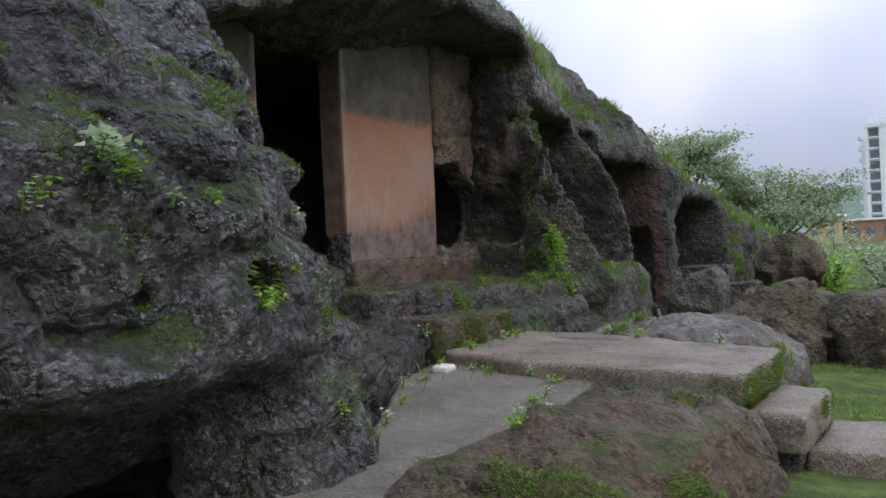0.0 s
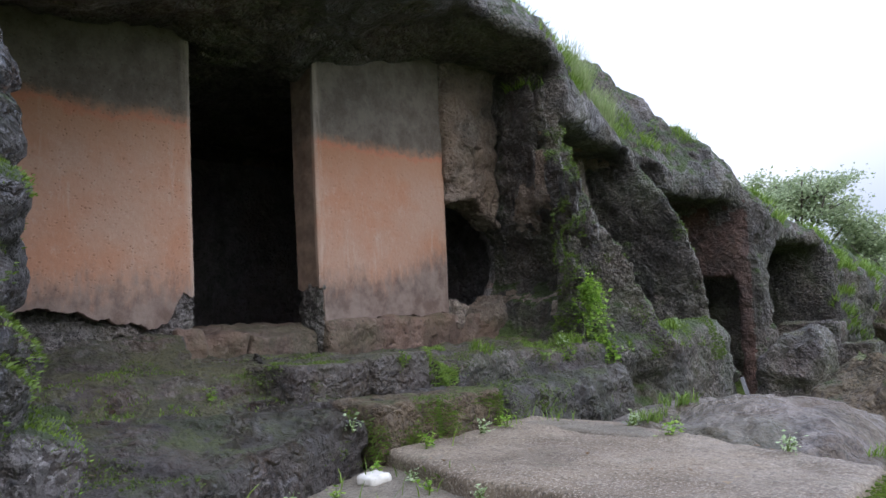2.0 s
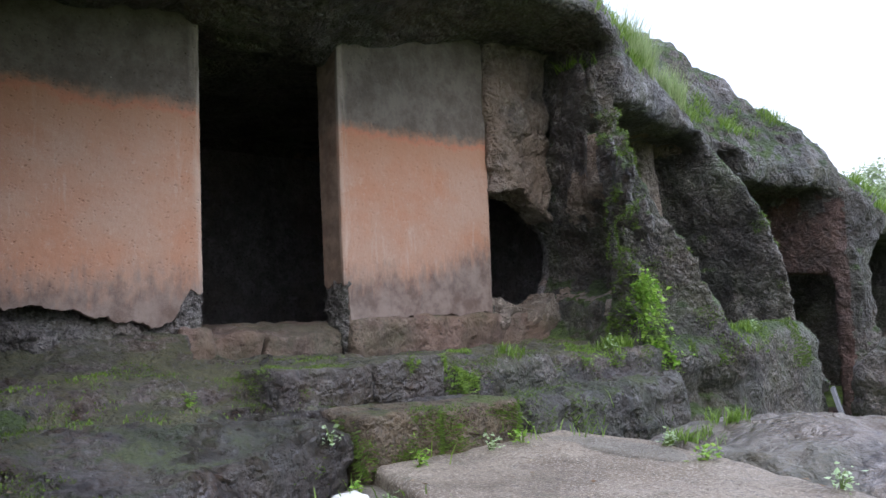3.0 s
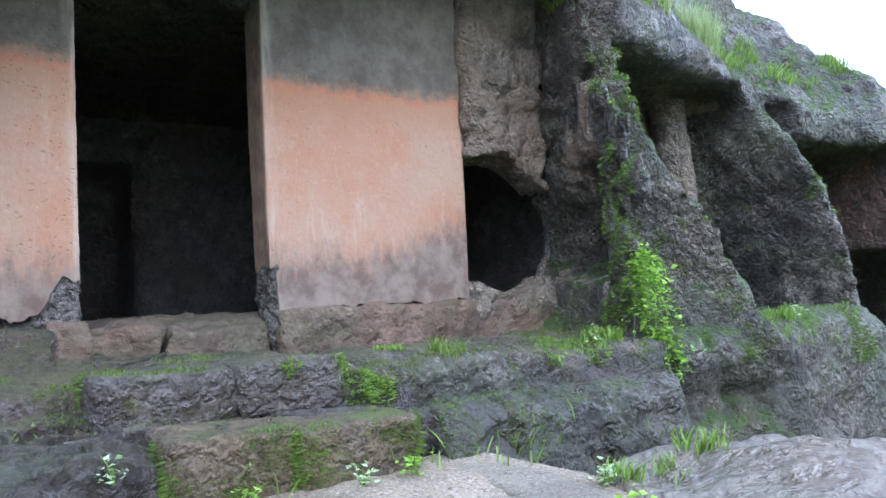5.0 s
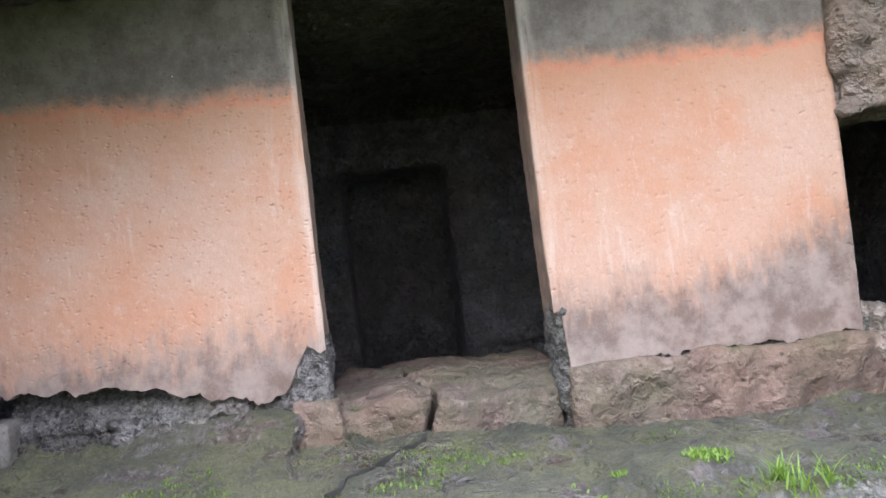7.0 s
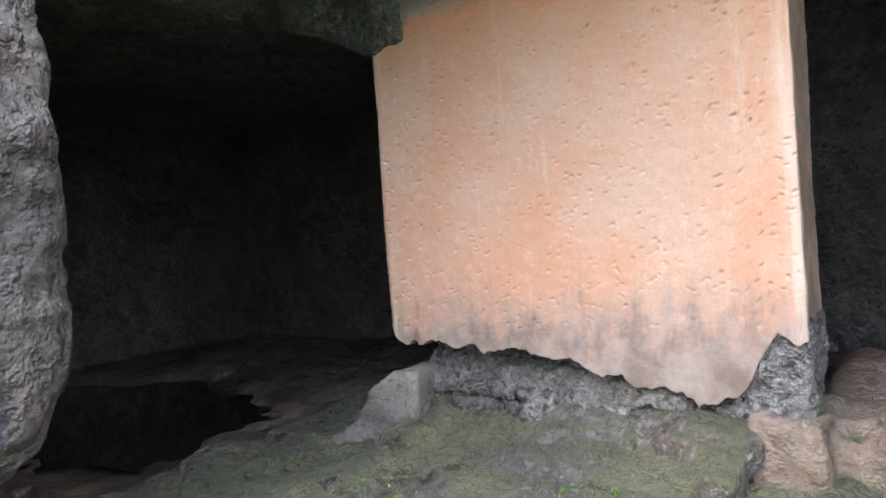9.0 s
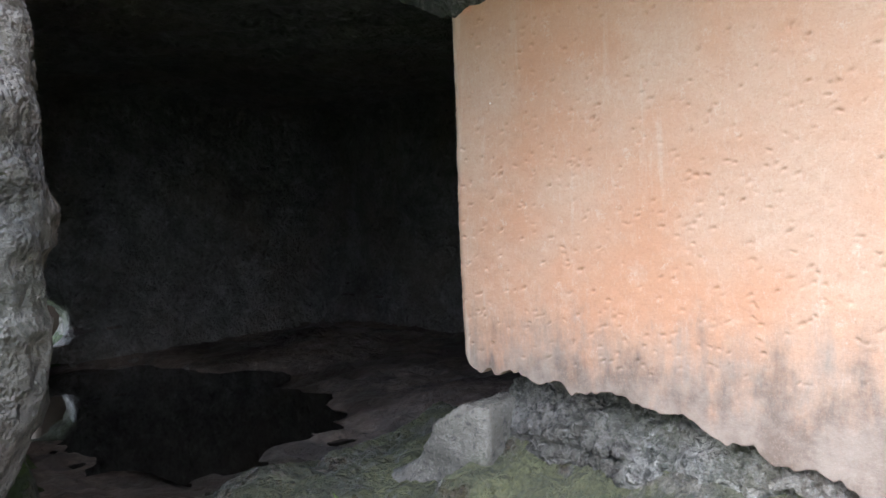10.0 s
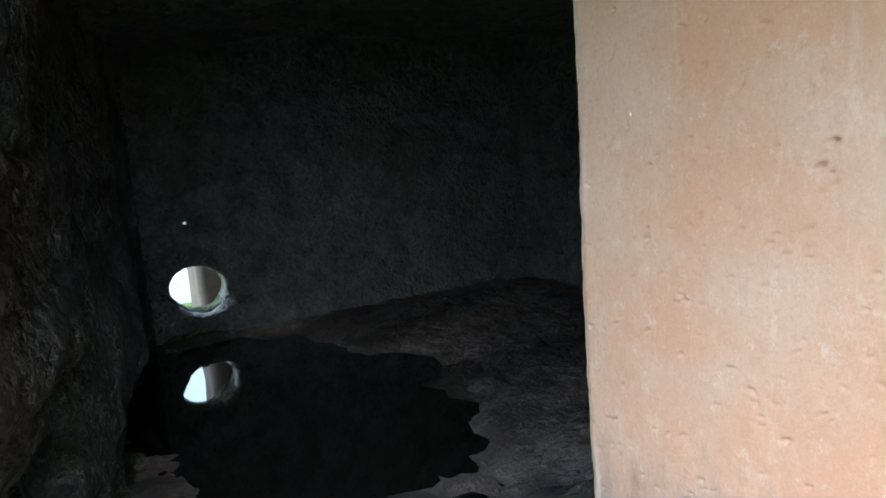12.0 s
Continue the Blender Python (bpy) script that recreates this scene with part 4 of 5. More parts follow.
def ground_sheet():
    r = np.concatenate([np.arange(-14, 40, 0.2), np.geomspace(40.5, 1500, 60)])
    ax = np.concatenate([-np.geomspace(1500, 14.5, 60), np.arange(-14, 16, 0.2), np.geomspace(16.5, 1500, 60)])
    ay = np.concatenate([-np.geomspace(1500, 14.5, 50), r])
    gx, gy = np.meshgrid(ax, ay, indexing="ij")
    p = np.stack([gx.ravel(), gy.ravel(), np.zeros(gx.size)], 1)
    p[:, 2] = ground_height(p)
    g = np.arange(gx.size).reshape(gx.shape)
    q = np.stack([g[:-1, :-1], g[1:, :-1], g[1:, 1:], g[:-1, 1:]], -1).reshape(-1, 4)
    return tagged(new("ground", mesh_from("ground", p, q, GROUND)), "mossy damp ground with short grass", "ground", kind="structure")


ground_sheet()


# ---- plants ----
def blades(name, roots, ups, length, width, mat, seed, lean=0.5, droop=0.35):
    """Many bent grass blades, three steps each, as one mesh."""
    rng = np.random.default_rng(seed)
    n = len(roots)
    turn = rng.uniform(0, 2 * np.pi, n)
    out = np.stack([np.cos(turn), np.sin(turn), np.zeros(n)], 1)
    grow = ups * (1 - lean) + np.array([0, 0, lean]) + out * rng.uniform(0.05, 0.5, n)[:, None]
    grow /= np.linalg.norm(grow, axis=1)[:, None] + 1e-9
    side = np.cross(grow, out)
    side /= np.linalg.norm(side, axis=1)[:, None] + 1e-9
    size = length * rng.uniform(0.5, 1.25, n)
    rows = []
    for s, w in ((-0.05, 1.0), (0.4, 0.85), (0.75, 0.55), (1.0, 0.08)):
        mid = roots + grow * (size * s)[:, None] + (out * 0.7 - np.array([0, 0, 0.7])) * (size * droop * s * s)[:, None]
        rows += [mid - side * (width * w / 2), mid + side * (width * w / 2)]
    verts = np.stack(rows, 1).reshape(-1, 3)
    base = np.arange(n)[:, None] * 8
    quads = np.concatenate([base + np.array([[2 * k, 2 * k + 1, 2 * k + 3, 2 * k + 2]]) for k in range(3)], 1).reshape(-1, 4)
    return mesh_from(name, verts, quads, mat)


def leaves(name, places, size, mat, seed, aspect=0.6, flat=0.3):
    """Many small folded leaves as one mesh."""
    rng = np.random.default_rng(seed)
    n = len(places)
    a = rng.normal(size=(n, 3))
    a[:, 2] *= flat
    a /= np.linalg.norm(a, axis=1)[:, None]
    b = np.cross(a, rng.normal(size=(n, 3)) * (0.5, 0.5, 1) + (0, 0, 1.2))
    b /= np.linalg.norm(b, axis=1)[:, None] + 1e-9
    c = np.cross(a, b)
    s = (size * rng.uniform(0.55, 1.3, n))[:, None]
    half = s * aspect / 2
    verts = np.stack([places, places + a * s * 0.5 + b * half + c * s * 0.1, places + a * s, places + a * s * 0.5 - b * half + c * s * 0.1], 1).reshape(-1, 3)
    return mesh_from(name, verts, np.arange(4 * n).reshape(-1, 4), mat, False)


def pick(key, lo, hi, count, seed, up=-1.0, up_max=2.0, patch=0.0, patch_size=0.5):
    """Roots on a built surface within a box, optionally in patches."""
    rng = np.random.default_rng(seed)
    found = [], []
    for name, (v, n) in SKIN.items():
        if name.rstrip("0123456789") in key:
            ok = np.all((v > lo) & (v < hi), 1) & (n[:, 2] > up) & (n[:, 2] < up_max)
            if patch > -1:
                ok[ok] &= scatter_noise(v[ok], patch_size, seed) + 0.7 * scatter_noise(v[ok], 0.37 * patch_size, seed + 7) > patch
            found[0].append(v[ok])
            found[1].append(n[ok])
    v, n = np.concatenate(found[0]), np.concatenate(found[1])
    if len(v) == 0:
        return np.zeros((1, 3)) - 5, np.array([[0, 0, 1.0]])
    k = rng.integers(0, len(v), count)
    shift = rng.uniform(-0.035, 0.035, (count, 3))
    return v[k] + shift - n[k] * np.sum(shift * n[k], 1)[:, None], n[k]


def stuff(name, me, label, category):
    return tagged(new(name, me), label, category, kind="stuff")


def stalk(bm, a, b, r):
    a, b = Vector(a), Vector(b)
    got = bmesh.ops.create_cone(bm, segments=6, radius1=r, radius2=r * 0.6, depth=(b - a).length, cap_ends=True)
    m = Matrix.Translation((a + b) / 2) @ (b - a).to_track_quat("Z", "Y").to_matrix().to_4x4()
    bmesh.ops.transform(bm, matrix=m, verts=got["verts"])


STEM = plain_material("green_stem", (0.08, 0.14, 0.02), (0.16, 0.22, 0.05), 30)


def leafy_plant(at, out, reach, height, stems, per_stem, leaf, mat, seed, label, name="leafy_plant"):
    """A small plant rooted at a point: stems that arch outwards, each with its leaves."""
    rng = np.random.default_rng(seed)
    base = tagged(new(name), label, "plant", "small wild plants")
    base.location = at
    bm, where = bmesh.new(), []
    for k in range(stems):
        side = rng.normal(0, 1, 3) * (0.6, 0.6, 0.2)
        tip = np.array(out) * reach * rng.uniform(0.4, 1.0) + side * reach * 0.6 + np.array([0, 0, height * rng.uniform(0.3, 1.0)])
        mid = tip * 0.5 + np.array([0, 0, 0.15 * abs(height)])
        stalk(bm, (0, 0, -0.02), mid, 0.004)
        stalk(bm, mid, tip, 0.003)
        for s in rng.uniform(0.25, 1.0, per_stem):
            p = mid * (2 * s) if s < 0.5 else mid + (tip - mid) * (2 * s - 1)
            where.append(p + rng.normal(0, leaf * 0.6, 3))
    part("stem", bm, STEM, base)
    part("foliage", leaves("foliage", np.array(where), leaf, mat, seed + 1), mat, base)
    return base


# grass and moss on the rim of the cliff, ledges and boulders
r, u = pick(("rock_cliff",), (-5.9, 8.6, 3.7), (-4.2, 14, 5.6), 2300, 201, 0.3, 2.0, 0.42, 0.7)
stuff("rim_grass", blades("rim_grass", r, u, 0.15, 0.01, GRASS, 202, 0.6), "bright green grass along the cliff rim", "grass")
r, u = pick(("rock_cliff",), (-5.7, 8.8, 3.7), (-4.4, 13.2, 5.6), 1400, 203, 0.3, 2.0, 0.5, 0.6)
stuff("seeding_grass", blades("seeding_grass", r, u, 0.42, 0.007, PALE_GRASS, 204, 0.85, 0.2), "tall pale seeding grass on the cliff rim", "grass")
r, u = pick(("rock_cliff",), (-5.4, 15, 0.3), (-3.6, 23, 3.5), 3800, 205, 0.3, 2.0, 0.15, 0.9)
stuff("slope_grass", blades("slope_grass", r, u, 0.22, 0.016, GRASS, 206, 0.6), "bright grass on the far rock slope", "grass")
r, u = pick(("boulder",), (-3.4, 0.2, 0.5), (-2.0, 3.6, 3.0), 9000, 207, 0.1, 2.0, 0.36, 0.35)
stuff("moss", blades("moss", r, u, 0.022, 0.006, MOSS_TUFT, 208, 0.2), "green moss in patches on the boulder", "moss")
r, u = pick(("boulder",), (-3.0, 2.18, 1.25), (-2.2, 2.42, 1.48), 900, 223, -0.6, 2.0, -0.4, 0.35)
stuff("moss", blades("moss", r, u, 0.035, 0.007, GRASS, 224, 0.3), "bright green moss filling a hollow of the boulder", "moss")
r, u = pick(("rock_terrace", "stone_step"), (-5.6, 3.0, 0.4), (-3.2, 9.0, 1.4), 12000, 209, 0.0, 2.0, 0.42, 0.4)
stuff("moss", blades("moss", r, u, 0.02, 0.006, MOSS_TUFT, 210, 0.2), "green moss in patches on the terraces", "moss")
r, u = pick(("stone_step",), (-4.3, 5.2, 0.6), (-3.6, 6.6, 0.86), 4000, 211, -0.5, 0.5, -0.2, 0.4)
stuff("moss", blades("moss", r, u, 0.03, 0.006, MOSS_TUFT, 212, 0.1), "thick moss on the face of the lower step", "moss")
r, u = pick(("boulder",), (-1.75, 2.6, 0.0), (-0.8, 5.1, 0.62), 9000, 213, 0.1, 2.0, 0.18, 0.45)
stuff("moss", blades("moss", r, u, 0.02, 0.006, GRASS, 214, 0.2), "bright moss on the low boulder", "moss")
r, u = pick(("concrete_slab", "concrete_step"), (-1.6, 4.8, 0.0), (-0.8, 6.6, 0.6), 3500, 215, -0.4, 0.6, -0.1, 0.3)
stuff("moss", blades("moss", r, u, 0.025, 0.006, MOSS_TUFT, 216, 0.1), "moss hanging on the slab's edges", "moss")
r, u = pick(("rock_cliff",), (-5.0, 8.4, 0.7), (-3.8, 12.4, 3.4), 9000, 217, -0.2, 2.0, 0.32, 0.5)
stuff("moss", blades("moss", r, u, 0.028, 0.008, MOSS_TUFT, 218, 0.2), "moss on the buttresses", "moss")
for k, (lo, hi, n) in enumerate((((-4.9, 6.35, 0.9), (-4.2, 6.95, 1.3), 1500), ((-4.7, 6.0, 0.92), (-4.2, 6.4, 1.15), 900), ((-4.9, 8.0, 0.95), (-4.2, 8.7, 1.3), 1500), ((-4.9, 9.7, 0.9), (-4.0, 11.0, 1.4), 1600), ((-5.4, 3.6, 0.9), (-4.4, 4.9, 1.3), 900), ((-3.5, 2.6, 0.6), (-2.4, 3.4, 1.35), 1800))):
    r, u = pick(("rock_terrace", "stone_step", "rock_cliff", "boulder"), lo, hi, n, 250 + k, -0.3, 2.0, 0.12, 0.3)
    stuff("moss", blades("moss", r, u, 0.028 if k < 5 else 0.014, 0.008 if k < 5 else 0.005, GRASS, 260 + k, 0.35), "cushion of fresh bright green moss on damp rock", "moss")
rng = np.random.default_rng(219)
gp = np.stack([rng.uniform(-3.2, 3.5, 26000), 5.0 + 14 * rng.random(26000) ** 1.5, np.zeros(26000)], 1)
gp = gp[(scatter_noise(gp, 0.8, 220) > -0.15) & ((gp[:, 0] > -0.4) | (gp[:, 1] > 6.6))]
gp[:, 2] = ground_height(gp)
stuff("short_grass", blades("short_grass", gp, np.tile((0, 0, 1.0), (len(gp), 1)), 0.06, 0.012, GRASS, 221, 0.5), "short bright grass on the mossy ground", "grass")
for k, (lo, hi) in enumerate((((-4.0, 5.2, 0.5), (-3.5, 6.6, 0.75)), ((-3.9, 6.5, 0.5), (-3.4, 8.2, 0.75)), ((-3.8, 3.4, 0.4), (-2.9, 5.2, 0.7)))):
    r, u = pick(("rock_terrace", "stone_step", "concrete_path", "concrete_slab"), lo, hi, 46, 230 + k, -0.6, 2.0, 0.1, 0.25)
    stuff("grass_tufts", blades("grass_tufts", r, u, 0.13, 0.008, GRASS, 240 + k, 0.7), "thin grass tufts at the foot of the ledge", "grass")


def onto(key, y, z=None, x=None, reach=0.07):
    """The outermost point of a built surface beside (y, z), or its top at (x, y)."""
    best, at = -1e9, (x or 0, y, z or 0)
    for name, (v, n) in SKIN.items():
        if name.rstrip("0123456789") in key:
            near = (abs(v[:, 1] - y) < reach) & (abs(v[:, 2] - z) < reach if x is None else abs(v[:, 0] - x) < reach)
            axis = 0 if x is None else 2
            if near.any() and v[near, axis].max() > best:
                best = v[near, axis].max()
                at = tuple(float(c) for c in v[near][v[near, axis].argmax()])
    return at


leafy_plant(onto(("rock_cliff",), 8.95, 1.65), (0.8, -0.2, 0), 0.24, -0.62, 40, 26, 0.052, LEAF, 501, "bright green leafy creeper hanging on the buttress", "creeper")
leafy_plant(onto(("rock_cliff",), 8.9, 1.15), (0.8, -0.1, 0), 0.22, -0.35, 20, 20, 0.05, LEAF, 503, "bright green leafy creeper hanging on the buttress", "creeper")
leafy_plant(onto(("boulder",), 1.56, 1.93), (1, 0, 0), 0.09, 0.07, 9, 9, 0.05, PALE_LEAF, 505, "pale-leaved weed growing on the boulder")
leafy_plant(onto(("boulder",), 1.66, 1.9), (1, 0, 0), 0.07, 0.06, 7, 9, 0.035, LEAF, 507, "small green weed growing on the boulder")
leafy_plant(onto(("boulder",), 2.28, 1.36), (1, 0, 0), 0.08, 0.05, 12, 10, 0.035, LEAF, 509, "bright green weeds in a hollow of the boulder")
for k, (py, pz) in enumerate(((1.35, 1.8), (1.8, 1.75), (1.95, 1.8), (1.3, 1.65), (2.5, 1.5), (2.75, 0.95), (2.85, 0.75))):
    leafy_plant(onto(("boulder",), py, pz), (1, 0, 0), 0.05, 0.05, 4, 5, 0.03, (LEAF, PALE_LEAF)[k % 2], 511 + 2 * k, "tiny weed rooted in the boulder")
for k in range(22):
    f = k / 21
    if k % 3 == 0:
        px, py = -2.0 - 0.6 * f, 3.2 + 1.9 * f
    elif k % 3 == 1:
        px, py = -2.75 - 1.1 * f, 2.75 + 2.6 * f
    else:
        px, py = -1.6 - 2.2 * f, 4.98 + 0.2 * f * f
    spot = onto(("concrete_path", "boulder", "rock_terrace"), py + 0.05 * math.sin(5 * k), None, px + 0.06 * math.cos(7 * k))
    leafy_plant(spot, (0.2, -0.4, 0), 0.06, 0.06 + 0.03 * (k % 2), 5, 6, 0.032, (LEAF, PALE_LEAF)[k % 2], 531 + 2 * k, "small green weed in the joint of the paving")
for k, (px, py) in enumerate(((-3.6, 5.6), (-3.62, 6.0), (-3.6, 6.3), (-3.65, 7.1), (-3.6, 7.8), (-2.9, 6.9), (-2.5, 6.55), (-1.8, 6.4), (-4.3, 7.9), (-4.4, 8.3), (-4.5, 10.1), (-4.4, 10.6), (-4.6, 4.7))):
    spot = onto(("concrete_slab", "rock_terrace", "rock_cliff", "stone_step"), py, None, px)
    leafy_plant(spot, (0.3, -0.2, 0), 0.07, 0.08, 6, 7, 0.035, (LEAF, PALE_LEAF)[k % 2], 581 + 2 * k, "small green weed at the foot of the ledge")
for k, (px, py, n) in enumerate(((-4.55, 8.3, 260), (-4.4, 7.0, 120), (-4.35, 10.4, 200), (-2.95, 6.9, 120), (-2.9, 7.3, 100), (-1.4, 7.2, 120))):
    rng = np.random.default_rng(620 + k)
    where = np.array([onto(("rock_terrace", "rock_cliff", "boulder"), py + a, None, px + b) for a, b in rng.normal(0, 0.09, (12, 2))])
    roots = where[rng.integers(0, 12, n)] + rng.normal(0, 0.02, (n, 3)) * (1, 1, 0.2)
    stuff("grass_clump", blades("grass_clump", roots, np.tile((0.2, 0, 1.0), (n, 1)), 0.11, 0.008, GRASS, 640 + k, 0.5), "bright green clump of grass on the rock", "grass")

# dry leaves fallen on the paving
rng = np.random.default_rng(660)
fallen = np.array([onto(("concrete_path", "concrete_slab", "rock_terrace"), rng.uniform(3.0, 6.6), None, rng.uniform(-3.8, -1.6)) for k in range(46)])
DRY = leaf_material("dry_leaf", (0.16, 0.09, 0.04), (0.4, 0.33, 0.22))
stuff("dry_leaves", leaves("dry_leaves", fallen + (0, 0, 0.012), 0.045, DRY, 661, 0.5, 0.1), "dry brown leaves scattered on the paving", "leaf litter")


# ---- trees, bushes and the distance ----
def tree(at, height, spread_r, crown_z, seed, label, lobes=9, per_lobe=420, leaf=0.28, trunk_r=0.2, group="trees beyond the caves"):
    """Tapered trunk, forking limbs and a crown of many leaf clumps with gaps."""
    rng = np.random.default_rng(seed)
    base = tagged(new("tree"), label, "tree", group)
    base.location = at
    trunk, limbs, spots = bmesh.new(), bmesh.new(), []
    fork = Vector((0.05 * height, 0, crown_z * 0.75))
    stalk(trunk, (0, 0, -0.3), fork * 0.5, trunk_r)
    stalk(trunk, fork * 0.5, fork, trunk_r * 0.7)
    for k in range(lobes):
        a = 2 * np.pi * k / lobes + rng.uniform(-0.3, 0.3)
        q = rng.uniform(0.35, 1.0)
        tip = Vector((np.cos(a) * spread_r * q, np.sin(a) * spread_r * q, crown_z + (height - crown_z) * (1.0 - 0.65 * q * q) * rng.uniform(0.8, 1.0)))
        bend = fork.lerp(tip, 0.5) + Vector((0, 0, -0.05 * height))
        stalk(limbs, fork, bend, trunk_r * 0.45)
        stalk(limbs, bend, tip, trunk_r * 0.28)
        for j in range(5):
            c = np.array(bend.lerp(tip, rng.uniform(0.5, 1.05))) + rng.normal(0, spread_r * 0.2, 3) * (1, 1, 0.5)
            stalk(limbs, bend.lerp(tip, 0.6), c, trunk_r * 0.12)
            spots.append(c + rng.normal(0, 1, (per_lobe // 5, 3)) * np.array((0.13, 0.13, 0.06)) * spread_r)
    part("trunk", trunk, BARK, base)
    part("branchwork", limbs, BARK, base)
    part("crown", leaves("crown", np.concatenate(spots), leaf, TREE_LEAF, seed + 1, 0.7, 0.5), TREE_LEAF, base)
    return base


def bush(at, r, h, seed, label, mat=None, n=900, leaf=0.16):
    rng = np.random.default_rng(seed)
    base = tagged(new("bush"), label, "bush", "bushes behind the boulders")
    base.location = at
    bm, spots = bmesh.new(), []
    for k in range(7):
        tip = np.array((rng.normal(0, r * 0.5), rng.normal(0, r * 0.5), h * rng.uniform(0.5, 1)))
        stalk(bm, (0, 0, -0.2), tip, 0.03)
        spots.append(tip * rng.uniform(0.3, 1.1, (n // 7, 1)) + rng.normal(0, 0.25 * r, (n // 7, 3)))
    part("stem", bm, BARK, base)
    part("foliage", leaves("foliage", np.concatenate(spots), leaf, mat or TREE_LEAF, seed + 1, 0.6, 0.6), mat or TREE_LEAF, base)


tree((-15.3, 47.9, -0.3), 8.9, 3.7, 4.4, 301, "broad-crowned green tree standing behind the cliff", 17, 850, 0.21, 0.26)
tree((-10.2, 49.5, -0.3), 6.0, 3.7, 1.6, 305, "low dense green tree beside the taller one", 17, 950, 0.21, 0.22)
tree((-12.9, 51.0, -0.3), 4.8, 3.0, 1.4, 309, "dark green tree filling the gap between its neighbours", 9, 700, 0.21, 0.2)
for k, (bx, by, br, bh) in enumerate(((-1.6, 22.5, 0.9, 1.4), (-0.4, 24.5, 1.2, 1.3), (-3.2, 21.0, 0.7, 1.0), (1.3, 26, 1.4, 1.6), (-2.4, 27, 1.3, 1.5), (0.4, 31, 1.8, 1.9), (-4.2, 30, 1.5, 1.8), (3.5, 30, 1.8, 2.0))):
    bush((bx, by, -0.25), br, bh, 320 + 3 * k, "leafy green bush behind the boulders", LEAF if k in (2,) else None)


def box_mesh(lo, hi, bevel=0.0):
    bm = bmesh.new()
    got = bmesh.ops.create_cube(bm, size=1.0)
    for v in got["verts"]:
        v.co = Vector([(l + h) / 2 + c * (h - l) for c, l, h in zip(v.co, lo, hi)])
    if bevel:
        bmesh.ops.bevel(bm, geom=bm.edges[:], offset=bevel, segments=1, affect="EDGES")
    return bm


def tower_block(x0, y0):
    """A white residential tower: piers, recessed window strips, balcony slabs and a roof frame."""
    base = tagged(new("apartment_tower"), "tall white apartment tower with recessed window strips", "building")
    base.location = (x0, y0, -0.3)
    part("wall", box_mesh((1.4, 1.0, 0), (17, 14, 30)), TOWER, base)
    for k, (a, b) in enumerate(((1.2, 2.0), (4.6, 7.0), (8.9, 10.2), (12.6, 17))):
        part("pier", box_mesh((a, 0, 0), (b, 1.3, 30 - 0.6 * (k == 0))), TOWER, base)
    part("bay", box_mesh((0, 3, 0), (1.5, 9, 26)), TOWER, base)
    part("parapet", box_mesh((1.0, -0.2, 29.2), (17, 14, 30.2)), TOWER, base)
    part("roof_frame", box_mesh((2.5, 1, 31.4), (16, 1.3, 31.7)), TOWER, base)
    for k in range(6):
        part("roof_post", box_mesh((2.6 + 2.6 * k, 1, 30), (2.85 + 2.6 * k, 1.25, 31.4)), TOWER, base)
    for k in range(10):
        z = 0.8 + 2.9 * k
        for a, b in ((2.2, 4.4), (7.2, 8.7), (10.4, 12.4)):
            w = part("window", box_mesh((a, 0.9, z), (b, 0.98, z + 1.9)), TOWER_DARK, base)
            part("sill", box_mesh((a - 0.1, 0.3, z - 0.55), (b + 0.1, 0.99, z - 0.2)), TOWER, w)
        part("balcony", box_mesh((-0.8, 3.5, z - 0.4), (0.0, 8.5, z + 0.5)), TOWER, base)
    return base


tower_block(-25.0, 232)


def house(x0, y0, w, h, mat, label):
    base = tagged(new("house"), label, "house", "houses below the hill")
    base.location = (x0, y0, -0.3)
    part("wall", box_mesh((0, 0, 0), (w, 6, h)), mat, base)
    part("roof", box_mesh((-0.3, -0.3, h), (w + 0.3, 6.3, h + 0.35)), TOWER, base)
    for k in range(int(w / 2.2)):
        for s in range(int(h / 3)):
            part("window", box_mesh((0.6 + 2.2 * k, -0.05, 1.1 + 3 * s), (1.6 + 2.2 * k, 0.02, 2.3 + 3 * s)), TOWER_DARK, base)


house(-21.5, 128, 4.5, 4.2, HOUSE, "small ochre house below the hill")
house(-16.5, 132, 7, 3.4, HOUSE_RED, "low brick-red house below the hill")


def far_hill():
    ax, ay = np.linspace(-330, 260, 90), np.linspace(420, 640, 40)
    gx, gy = np.meshgrid(ax, ay, indexing="ij")
    p = np.stack([gx.ravel(), gy.ravel(), np.zeros(gx.size)], 1)
    hump = 30 * np.exp(-((p[:, 0] + 60) / 130) ** 2 - ((p[:, 1] - 540) / 80) ** 2)
    p[:, 2] = hump - 2 + 3 * scatter_noise(p, 40, 401) + 1.5 * scatter_noise(p, 9, 402)
    g = np.arange(gx.size).reshape(gx.shape)
    q = np.stack([g[:-1, :-1], g[1:, :-1], g[1:, 1:], g[:-1, 1:]], -1).reshape(-1, 4)
    tagged(new("backdrop", mesh_from("backdrop", p, q, HILL)), "hazy wooded hill in the distance", "hill", kind="structure")


far_hill()


